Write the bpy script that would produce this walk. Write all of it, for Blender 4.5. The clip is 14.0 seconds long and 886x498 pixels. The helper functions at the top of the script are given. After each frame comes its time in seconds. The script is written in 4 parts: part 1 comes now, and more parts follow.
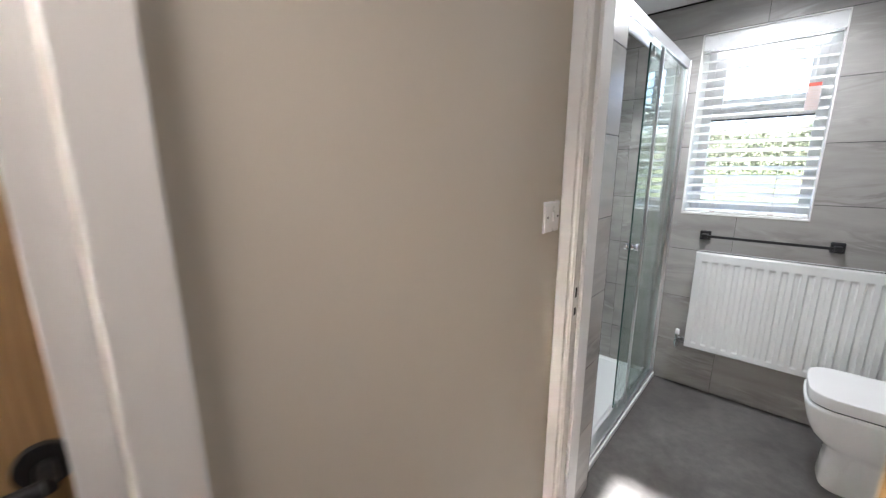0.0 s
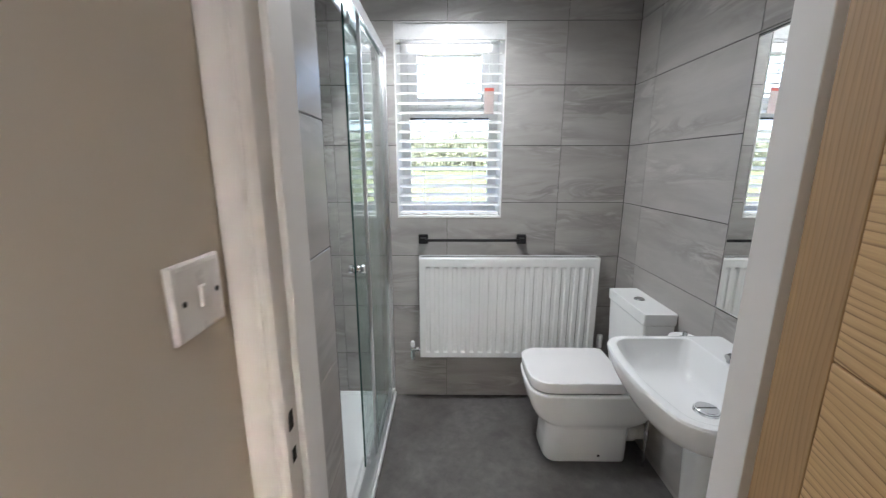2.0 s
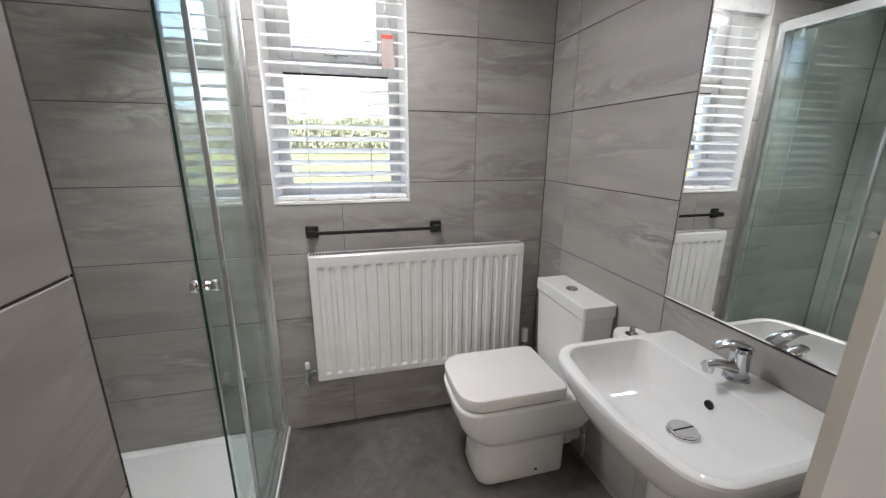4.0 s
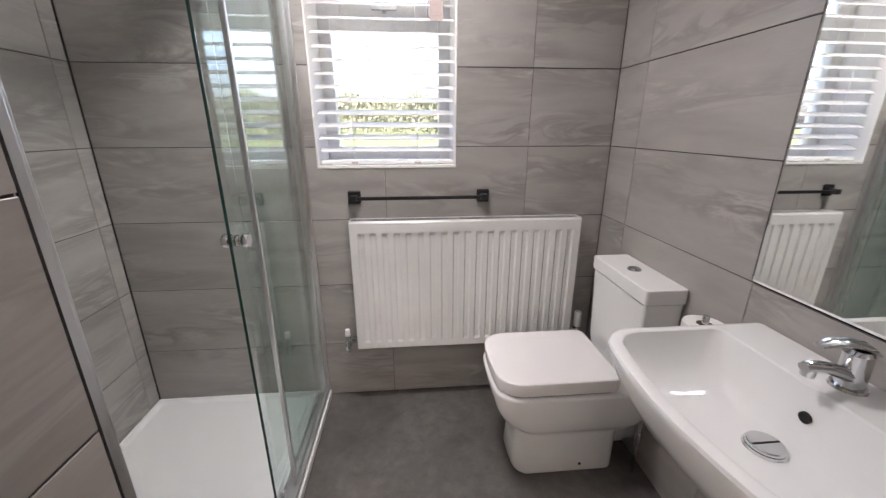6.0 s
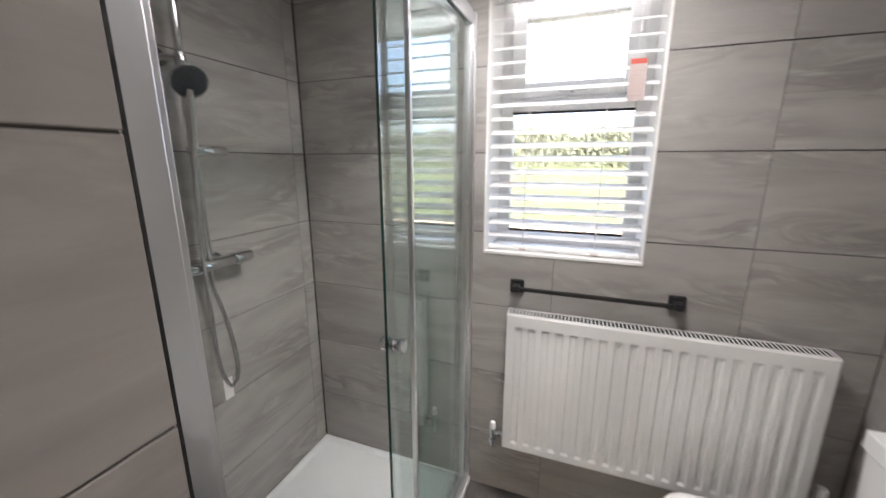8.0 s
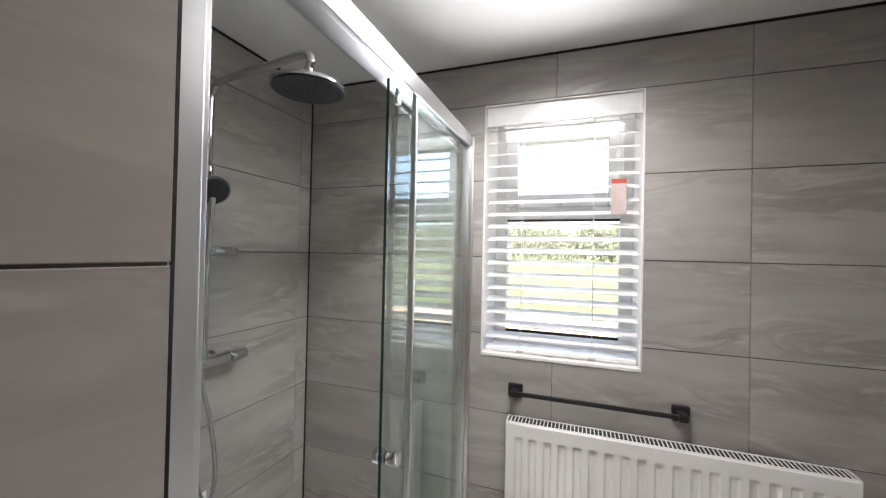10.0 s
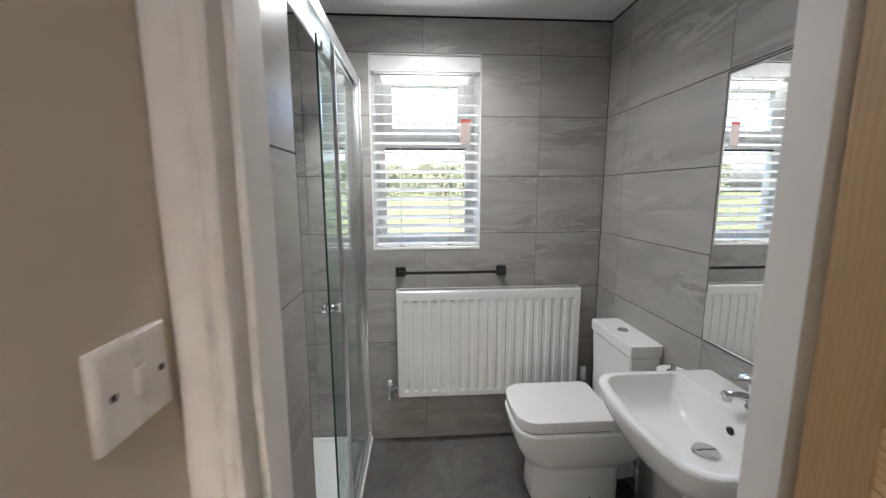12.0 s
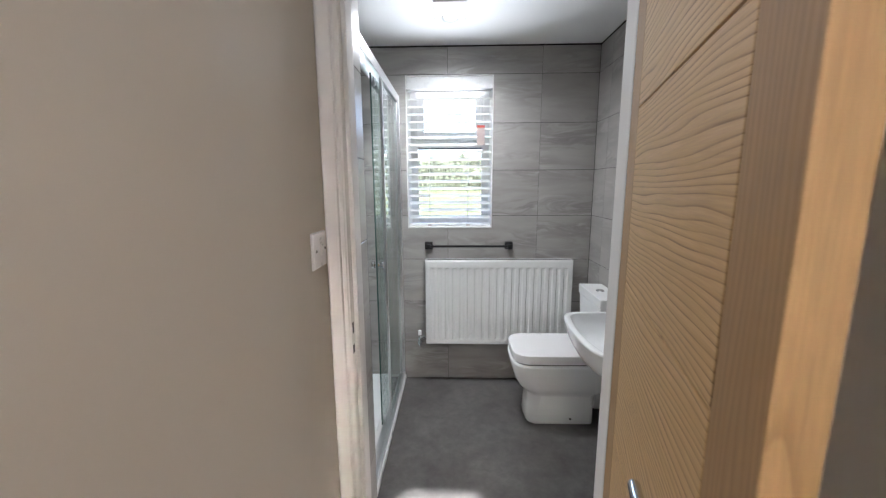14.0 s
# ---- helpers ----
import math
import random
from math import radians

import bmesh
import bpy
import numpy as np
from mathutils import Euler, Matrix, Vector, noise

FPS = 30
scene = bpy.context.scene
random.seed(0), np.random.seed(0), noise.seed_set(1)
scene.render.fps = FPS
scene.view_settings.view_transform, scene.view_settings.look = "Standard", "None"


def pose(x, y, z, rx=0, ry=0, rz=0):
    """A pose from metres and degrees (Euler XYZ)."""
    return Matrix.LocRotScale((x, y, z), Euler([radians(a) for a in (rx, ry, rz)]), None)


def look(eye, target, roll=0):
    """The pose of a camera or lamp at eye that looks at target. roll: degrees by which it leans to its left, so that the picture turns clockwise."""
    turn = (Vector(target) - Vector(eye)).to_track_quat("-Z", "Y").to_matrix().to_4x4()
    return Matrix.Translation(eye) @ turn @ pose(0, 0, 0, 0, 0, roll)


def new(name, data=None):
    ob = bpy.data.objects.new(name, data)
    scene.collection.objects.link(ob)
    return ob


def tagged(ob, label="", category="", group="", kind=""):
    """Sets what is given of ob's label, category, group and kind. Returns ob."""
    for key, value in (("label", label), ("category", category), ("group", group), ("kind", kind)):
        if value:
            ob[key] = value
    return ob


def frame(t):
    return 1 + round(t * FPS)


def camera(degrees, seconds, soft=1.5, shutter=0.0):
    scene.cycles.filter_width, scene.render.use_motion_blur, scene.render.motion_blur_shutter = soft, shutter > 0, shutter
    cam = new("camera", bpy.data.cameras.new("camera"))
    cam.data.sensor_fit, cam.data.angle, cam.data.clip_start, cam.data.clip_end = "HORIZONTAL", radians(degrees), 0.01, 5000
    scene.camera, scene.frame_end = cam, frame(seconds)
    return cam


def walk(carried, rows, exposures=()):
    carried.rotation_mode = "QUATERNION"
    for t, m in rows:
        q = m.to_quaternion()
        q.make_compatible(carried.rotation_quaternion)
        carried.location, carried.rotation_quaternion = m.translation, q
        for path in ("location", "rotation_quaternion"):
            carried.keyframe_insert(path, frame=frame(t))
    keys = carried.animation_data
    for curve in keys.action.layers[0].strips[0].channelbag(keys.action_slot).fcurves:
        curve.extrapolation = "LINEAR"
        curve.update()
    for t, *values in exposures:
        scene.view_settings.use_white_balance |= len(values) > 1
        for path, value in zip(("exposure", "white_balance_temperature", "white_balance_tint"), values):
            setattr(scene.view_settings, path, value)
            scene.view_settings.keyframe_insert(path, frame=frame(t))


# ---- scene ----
cam = camera(98.9, 14.0, soft=1.25, shutter=0.4)
PATH = [
    (0, (0.181, 0.068, 1.368), (-1.132, 1.517, 0.947), -0.1),
    (0.5, (0.078, 0.259, 1.363), (-1.048, 1.86, 0.948), 0.1),
    (1, (-0.018, 0.377, 1.38), (-0.613, 2.239, 0.959), 0.1),
    (1.5, (-0.038, 0.502, 1.384), (-0.258, 2.443, 0.959), -0.0),
    (2, (-0.021, 0.649, 1.378), (-0.038, 2.602, 0.947), 0.0),
    (2.5, (-0.036, 0.771, 1.368), (0.13, 2.714, 0.922), 0.1),
    (3, (-0.04, 0.890, 1.353), (0.365, 2.787, 0.889), 0.1),
    (3.2, (-0.038, 0.930, 1.344), (0.455, 2.810, 0.876), 0.1),
    (5.3, (0.059, 1.106, 1.288), (0.41, 2.987, 0.706), 0.0),
    (5.5, (0.062, 1.108, 1.273), (0.36, 2.998, 0.691), 0.0),
    (6, (0.084, 1.119, 1.253), (0.25, 3.017, 0.645), -0.0),
    (6.5, (0.088, 1.137, 1.293), (0.035, 3.038, 0.675), 0.0),
    (7, (0.082, 1.17, 1.345), (-0.224, 3.049, 0.73), -0.1),
    (7.5, (0.06, 1.232, 1.388), (-0.384, 3.1, 0.829), -0.1),
    (8, (0.073, 1.302, 1.452), (-0.607, 3.127, 0.998), -0.0),
    (8.2, (0.076, 1.312, 1.47), (-0.709, 3.109, 1.077), 0.1),
    (10.3, (0.073, 1.24, 1.491), (-0.539, 3.144, 1.529), 0.5),
    (10.5, (0.06, 1.181, 1.479), (-0.285, 3.151, 1.485), 0.3),
    (11, (0.026, 1.038, 1.456), (-0.038, 3.031, 1.304), -0.1),
    (11.5, (-0.006, 0.902, 1.415), (0.105, 2.884, 1.172), -0.1),
    (12, (-0.051, 0.725, 1.398), (0.078, 2.698, 1.101), -0.2),
    (12.5, (-0.079, 0.544, 1.406), (0.056, 2.514, 1.087), -0.2),
    (13, (-0.035, 0.41, 1.408), (0.107, 2.378, 1.083), -0.2),
    (13.5, (-0.001, 0.277, 1.405), (0.005, 2.25, 1.077), -0.4),
    (14, (0.019, 0.163, 1.385), (-0.035, 2.135, 1.052), -0.3),
]
walk(cam, [(t, look(eye, target, roll)) for t, eye, target, roll in PATH],
     exposures=[(0.0, 4.9, 6050, 10), (1.0, 4.85, 6050, 10), (3.2, 4.55, 6250, 9), (5.3, 4.65, 6700, 19), (8.2, 4.65, 6650, 15), (10.5, 4.6, 6650, 13), (12.0, 4.48, 6350, 10), (14.0, 4.68, 6000, 10)])

# ---- daylight ----
world = bpy.data.worlds.new("world")
scene.world = world
world.use_nodes = True
wn, wl = world.node_tree.nodes, world.node_tree.links
sky = wn.new("ShaderNodeTexSky")
sky.sky_type, sky.sun_disc = "NISHITA", False
sky.sun_elevation, sky.sun_rotation = radians(50), radians(180)
sky.air_density, sky.dust_density, sky.ozone_density = 0.7, 7.0, 0.3
wn["Background"].inputs["Strength"].default_value = 0.10
wl.new(sky.outputs["Color"], wn["Background"].inputs["Color"])
sun = new("sun", bpy.data.lights.new("sun", "SUN"))
sun.data.energy, sun.data.angle, sun.data.color = 2.5, radians(2), (1.0, 0.97, 0.93)
sun.matrix_world = look((0, -6.43, 7.66), (0, 0, 0))

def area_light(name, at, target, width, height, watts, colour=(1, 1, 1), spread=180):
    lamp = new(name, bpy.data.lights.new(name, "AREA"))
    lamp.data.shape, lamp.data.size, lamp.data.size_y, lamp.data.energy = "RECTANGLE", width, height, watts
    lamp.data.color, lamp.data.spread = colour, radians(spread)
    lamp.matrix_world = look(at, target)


# sky light in the window's opening, thrown upwards as the tilted slats throw it
area_light("window_sky", (-0.004, 2.724, 1.60), (-0.004, 2.724 - 0.743, 1.60 + 0.669), 0.52, 0.05, 0.11, (0.96, 0.98, 1.0), 83)
area_light("window_sky_above", (-0.004, 2.932, 2.050), (-0.004, 2.87, 1.0), 0.48, 0.03, 0.034, (0.97, 0.98, 1.0), 90)
# added fill spot for the bathroom, set at the unlit ceiling unit
down = new("bathroom_fill", bpy.data.lights.new("bathroom_fill", "SPOT"))
down.data.energy, down.data.spot_size, down.data.spot_blend, down.data.shadow_soft_size = 3.7, radians(170), 1.0, 0.12
down.data.color = (1.0, 0.99, 0.98)
down.matrix_world = look((0.004, 2.312, 2.232), (0.004, 2.25, 0.0))
# unseen lamp added to brighten the oak door and hall wall
area_light("hall_fill", (-0.05, 0.55, 2.33), (0.50, 0.62, 0.9), 0.3, 0.3, 0.13, (1.0, 0.97, 0.94))

# ---- materials ----
def material(name, base, rough=0.5, metal=0.0, ior=1.5):
    m = bpy.data.materials.new(name)
    m.use_nodes = True
    b = m.node_tree.nodes["Principled BSDF"]
    b.inputs["Base Color"].default_value = (*base, 1)
    b.inputs["Roughness"].default_value = rough
    b.inputs["Metallic"].default_value = metal
    b.inputs["IOR"].default_value = ior
    return m, m.node_tree.nodes, m.node_tree.links, b


def coords(n, l, scale=(1, 1, 1), spread=0.0, kind="Object"):
    """Object coordinates, stretched, and shifted at random from piece to piece."""
    tc, mp = n.new("ShaderNodeTexCoord"), n.new("ShaderNodeMapping")
    mp.inputs["Scale"].default_value = scale
    l.new(tc.outputs[kind], mp.inputs["Vector"])
    if spread:
        oi, vm = n.new("ShaderNodeObjectInfo"), n.new("ShaderNodeVectorMath")
        vm.operation = "SCALE"
        vm.inputs[0].default_value = (spread, spread * 1.7, spread * 0.6)
        l.new(oi.outputs["Random"], vm.inputs["Scale"])
        l.new(vm.outputs[0], mp.inputs["Location"])
    return mp.outputs["Vector"]


def noise_tex(n, l, vec, scale, detail=4.0, rough=0.55, dist=0.0):
    t = n.new("ShaderNodeTexNoise")
    for k, v in (("Scale", scale), ("Detail", detail), ("Roughness", rough), ("Distortion", dist)):
        t.inputs[k].default_value = v
    l.new(vec, t.inputs["Vector"])
    return t.outputs["Fac"]


def ramp(n, l, fac, stops):
    r = n.new("ShaderNodeValToRGB")
    els = r.color_ramp.elements
    while len(els) < len(stops):
        els.new(0.5)
    for e, (p, c) in zip(els, stops):
        e.position, e.color = p, (*c, 1) if len(c) == 3 else c
    l.new(fac, r.inputs["Fac"])
    return r.outputs["Color"]


def mix(n, l, a, b, fac, mode="MIX"):
    x = n.new("ShaderNodeMix")
    x.data_type, x.blend_type = "RGBA", mode
    for sock, v in ((x.inputs[0], fac), (x.inputs[6], a), (x.inputs[7], b)):
        if isinstance(v, (int, float)):
            sock.default_value = v
        elif isinstance(v, tuple):
            sock.default_value = (*v, 1)
        else:
            l.new(v, sock)
    return x.outputs[2]


def grey(v):
    return (v, v, v)


def bump(n, l, b, fac, strength, distance=0.002):
    x = n.new("ShaderNodeBump")
    x.inputs["Strength"].default_value, x.inputs["Distance"].default_value = strength, distance
    l.new(fac, x.inputs["Height"])
    l.new(x.outputs["Normal"], b.inputs["Normal"])


def plain(name, base, rough, metal=0.0, mottle=0.06, scale=9.0, relief=0.0, relief_scale=180.0, ior=1.5, vary=0.22):
    """A painted, moulded or metal surface with faint unevenness in tone and gloss."""
    m, n, l, b = material(name, base, rough, metal, ior)
    v = coords(n, l)
    f = noise_tex(n, l, v, scale, 5)
    lo, hi = (tuple(min(1, c * k) for c in base) for k in (1 - mottle, 1 + mottle))
    l.new(ramp(n, l, f, [(0.3, lo), (0.7, hi)]), b.inputs["Base Color"])
    l.new(ramp(n, l, noise_tex(n, l, v, scale * 4, 3), [(0.3, grey(rough * (1 - vary))), (0.7, grey(min(1, rough * (1 + vary))))]), b.inputs["Roughness"])
    if relief:
        bump(n, l, b, noise_tex(n, l, v, relief_scale, 3), relief)
    return m


def make_tile():
    """Matt porcelain with soft drifting veins along its length."""
    m, n, l, b = material("porcelain_tile", (0.36, 0.35, 0.33), 0.38)
    v = coords(n, l, (1.0, 4.6, 1.0), 40.0)
    cloud = noise_tex(n, l, v, 1.9, 4, 0.5, 0.9)
    vein = noise_tex(n, l, v, 2.4, 5, 0.55, 1.5)
    fine = noise_tex(n, l, coords(n, l, (1.0, 7.0, 1.0), 40.0), 26, 5, 0.6, 0.4)
    c = ramp(n, l, cloud, [(0.28, (0.320, 0.302, 0.284)), (0.5, (0.385, 0.366, 0.346)), (0.75, (0.445, 0.424, 0.402))])
    dark = ramp(n, l, vein, [(0.40, grey(0)), (0.48, grey(1)), (0.50, grey(1)), (0.60, grey(0))])
    light = ramp(n, l, vein, [(0.58, grey(0)), (0.63, grey(1)), (0.68, grey(0))])
    patch = ramp(n, l, noise_tex(n, l, v, 1.3, 2), [(0.45, grey(0.02)), (0.66, grey(0.75))])
    c = mix(n, l, c, (0.24, 0.225, 0.21), mix(n, l, dark, patch, 1.0, "MULTIPLY"))
    c = mix(n, l, c, (0.50, 0.485, 0.465), mix(n, l, light, patch, 1.0, "MULTIPLY"))
    c = mix(n, l, c, ramp(n, l, fine, [(0.3, grey(0.43)), (0.7, grey(0.57))]), 0.15, "OVERLAY")
    oi = n.new("ShaderNodeObjectInfo")
    c = mix(n, l, c, ramp(n, l, oi.outputs["Random"], [(0.0, grey(0.93)), (1.0, grey(1.0))]), 1.0, "MULTIPLY")
    l.new(c, b.inputs["Base Color"])
    l.new(ramp(n, l, fine, [(0.3, grey(0.29)), (0.7, grey(0.34))]), b.inputs["Roughness"])
    bump(n, l, b, fine, 0.03, 0.001)
    return m


def make_floor():
    m, n, l, b = material("dark_vinyl", (0.08, 0.078, 0.076), 0.36)
    v = coords(n, l)
    big = noise_tex(n, l, v, 3.2, 6, 0.6, 0.5)
    mid = noise_tex(n, l, v, 17, 6, 0.7, 0.3)
    c = ramp(n, l, big, [(0.3, (0.072, 0.066, 0.063)), (0.52, (0.102, 0.095, 0.090)), (0.72, (0.140, 0.131, 0.124))])
    c = mix(n, l, c, ramp(n, l, mid, [(0.3, grey(0.32)), (0.7, grey(0.68))]), 0.7, "OVERLAY")
    l.new(c, b.inputs["Base Color"])
    l.new(ramp(n, l, mid, [(0.25, grey(0.27)), (0.75, grey(0.46))]), b.inputs["Roughness"])
    bump(n, l, b, noise_tex(n, l, v, 420, 3), 0.10, 0.001)
    return m


def make_oak(name, along, flame=True):
    """Oiled oak; along: the axis that the grain follows. Year rings run as many fine bent lines."""
    m, n, l, b = material(name, (0.5, 0.33, 0.17), 0.42)
    across = "z" if along == "x" else "x"
    tc, sp = n.new("ShaderNodeTexCoord"), n.new("ShaderNodeSeparateXYZ")
    l.new(tc.outputs["Object"], sp.inputs[0])
    v = coords(n, l, tuple(0.6 if k == along else 4.0 for k in "xyz"))
    warp = noise_tex(n, l, v, 1.1 if flame else 0.7, 1, 0.4)
    wob = noise_tex(n, l, v, 4.0, 1.2, 0.4)
    fine = noise_tex(n, l, coords(n, l, tuple(5.0 if k == along else 120.0 for k in "xyz"), 9.0), 3.0, 4, 0.6)
    def madd(a, k, add):
        x = n.new("ShaderNodeMath")
        x.operation = "MULTIPLY_ADD"
        x.inputs[1].default_value = k
        l.new(a, x.inputs[0])
        if isinstance(add, float):
            x.inputs[2].default_value = add
        else:
            l.new(add, x.inputs[2])
        return x.outputs[0]
    turns = madd(sp.outputs[across.upper()], 84.0 if flame else 95.0, madd(warp, 7.0, madd(wob, 4.2, 40.0)))
    fr = n.new("ShaderNodeMath")
    fr.operation = "FRACT"
    l.new(turns, fr.inputs[0])
    rings = ramp(n, l, fr.outputs[0], [(0.0, (0.25, 0.145, 0.062)), (0.06, (0.31, 0.185, 0.08)), (0.16, (0.52, 0.335, 0.155)), (0.6, (0.64, 0.435, 0.215)), (0.955, (0.61, 0.41, 0.20)), (1.0, (0.25, 0.145, 0.062))])
    tone = ramp(n, l, noise_tex(n, l, v, 9.0, 3), [(0.38, grey(0.0)), (0.62, grey(0.62))])
    rings = mix(n, l, rings, (0.56, 0.365, 0.165) if flame else (0.33, 0.195, 0.085), tone if flame else 0.75)
    c = mix(n, l, rings, ramp(n, l, fine, [(0.3, grey(0.36)), (0.65, grey(0.58))]), 0.5, "OVERLAY")
    l.new(c, b.inputs["Base Color"])
    l.new(ramp(n, l, fine, [(0.3, grey(0.56)), (0.7, grey(0.70))]), b.inputs["Roughness"])
    bump(n, l, b, mix(n, l, rings, fine, 0.3), 0.03, 0.001)
    return m


def make_glass(name, tint, rough=0.0):
    m, n, l, b = material(name, tint, rough, 0.0, 1.45)
    b.inputs["Transmission Weight"].default_value = 1.0
    return m


def make_grass():
    m, n, l, b = material("grass", (0.09, 0.13, 0.035), 0.9)
    v = coords(n, l)
    c = ramp(n, l, noise_tex(n, l, v, 0.35, 7, 0.65), [(0.3, (0.034, 0.042, 0.022)), (0.55, (0.044, 0.052, 0.030)), (0.75, (0.056, 0.060, 0.037))])
    b.inputs["Specular IOR Level"].default_value = 0.0
    l.new(c, b.inputs["Base Color"])
    return m


def make_slat():
    """Thin white plastic that lets some daylight through."""
    m, n, l, b = material("translucent_slat", (0.85, 0.85, 0.84), 0.35)
    tr, mx = n.new("ShaderNodeBsdfTranslucent"), n.new("ShaderNodeMixShader")
    tr.inputs["Color"].default_value = (0.88, 0.88, 0.87, 1)
    mx.inputs[0].default_value = 0.35
    l.new(b.outputs[0], mx.inputs[1])
    l.new(tr.outputs[0], mx.inputs[2])
    l.new(mx.outputs[0], n["Material Output"].inputs["Surface"])
    return m


SLAT = make_slat()
TILE, VINYL = make_tile(), make_floor()
GROUT = plain("dark_grout", (0.10, 0.097, 0.094), 0.85, 0, 0.15, 30)
PAINT = plain("magnolia_emulsion", (0.585, 0.54, 0.47), 0.62, 0, 0.03, 1.4, 0.10, 240)
GLOSS = plain("white_gloss_wood", (0.78, 0.765, 0.745), 0.60, 0, 0.02, 4, 0.04, 60, vary=0.06)
CEIL = plain("white_ceiling_paint", (0.82, 0.82, 0.82), 0.7, 0, 0.02, 1.6, 0.08, 260)
CERAMIC = plain("white_glazed_ceramic", (0.83, 0.835, 0.83), 0.07, 0, 0.01, 2)
SEAT = plain("white_moulded_seat", (0.80, 0.78, 0.78), 0.2, 0, 0.015, 3)
ENAMEL = plain("white_radiator_enamel", (0.80, 0.80, 0.785), 0.22, 0, 0.015, 3)
ACRYLIC = plain("white_shower_acrylic", (0.80, 0.81, 0.81), 0.3, 0, 0.004, 4, vary=0.04)
PVC = plain("white_plastic", (0.82, 0.82, 0.82), 0.3, 0, 0.02, 5)
CHROME = plain("polished_chrome", (0.68, 0.69, 0.70), 0.06, 1.0, 0.01, 20, vary=0.05)
ALU = plain("bright_aluminium", (0.66, 0.67, 0.68), 0.33, 1.0, 0.01, 26, vary=0.03)
BLACK = plain("matt_black_metal", (0.02, 0.02, 0.021), 0.4, 0.3, 0.2, 30)
# for rubber spray faces and nozzles, and the painted shade under the toilet lid
RUBBER_AND_SHADE = plain("nozzle_rubber_and_lid_shade", (0.035, 0.04, 0.045), 0.5, 0, 0.2, 90)
# near-black: painted shade of gaps and holes, also dark joints and edges
DARK = plain("black_shade_and_joints", (0.012, 0.012, 0.012), 0.8, 0, 0.2, 20)
PAPER = plain("white_tissue", (0.82, 0.81, 0.80), 0.95, 0, 0.04, 40, 0.3, 200)
PRINT = plain("faded_print", (0.50, 0.40, 0.36), 0.8, 0, 0.1, 30)
CARD = plain("brown_card", (0.30, 0.21, 0.14), 0.9, 0, 0.1, 30)
CARPET = plain("beige_carpet", (0.34, 0.30, 0.25), 0.95, 0, 0.12, 60, 0.5, 500)
EDGE = plain("dark_green_glass_edge", (0.015, 0.06, 0.05), 0.15, 0, 0.1, 20)
RED = plain("red_print", (0.55, 0.10, 0.07), 0.6, 0, 0.05, 20)
TAGM = plain("white_tag_card", (0.52, 0.44, 0.42), 0.7, 0, 0.05, 20)
WOODF = plain("weathered_fence_wood", (0.24, 0.19, 0.15), 0.85, 0, 0.25, 3, 0.3, 60)
LEAF = plain("hedge_leaf", (0.060, 0.070, 0.046), 0.8, 0, 0.2, 5)
OAK_H = make_oak("oak_cross_grain", "x")
OAK_V = make_oak("oak_long_grain", "z", False)
SHOWER_GLASS = make_glass("tinted_shower_glass", (0.86, 0.955, 0.93))
PANE = make_glass("window_glass", (0.97, 0.985, 0.98))
MIRROR = material("silvered_mirror", (0.90, 0.92, 0.91), 0.015, 1.0)[0]
GRASS = make_grass()
LENS = plain("frosted_lens", (0.82, 0.82, 0.80), 0.35, 0, 0.02, 6)


# ---- building blocks ----
def box(bm, x0, x1, y0, y1, z0, z1, bevel=0.0, seg=2):
    r = bmesh.ops.create_cube(bm, size=1.0, matrix=Matrix.LocRotScale(((x0 + x1) / 2, (y0 + y1) / 2, (z0 + z1) / 2), None, (x1 - x0, y1 - y0, z1 - z0)))
    if bevel:
        es = {e for v in r["verts"] for e in v.link_edges}
        bmesh.ops.bevel(bm, geom=list(es), offset=bevel, segments=seg, affect="EDGES", profile=0.5)
    return bm


def cyl(bm, a, b, r0, r1=None, seg=20, bevel=0.0):
    a, b = Vector(a), Vector(b)
    q = (b - a).to_track_quat("Z", "Y").to_matrix().to_4x4()
    r = bmesh.ops.create_cone(bm, cap_ends=True, segments=seg, radius1=r0, radius2=r0 if r1 is None else r1, depth=(b - a).length, matrix=Matrix.Translation((a + b) / 2) @ q)
    if bevel:
        es = {e for v in r["verts"] for e in v.link_edges if any(len(f.verts) > 4 for f in e.link_faces)}
        bmesh.ops.bevel(bm, geom=list(es), offset=bevel, segments=2, affect="EDGES", profile=0.5)
    return bm


def loft(bm, rings, cap0=True, cap1=True):
    vs = [[bm.verts.new(p) for p in ring] for ring in rings]
    n = len(vs[0])
    for a, b in zip(vs, vs[1:]):
        for k in range(n):
            bm.faces.new((a[k], a[(k + 1) % n], b[(k + 1) % n], b[k]))
    if cap0:
        bm.faces.new(vs[0][::-1])
    if cap1:
        bm.faces.new(vs[-1])
    return bm


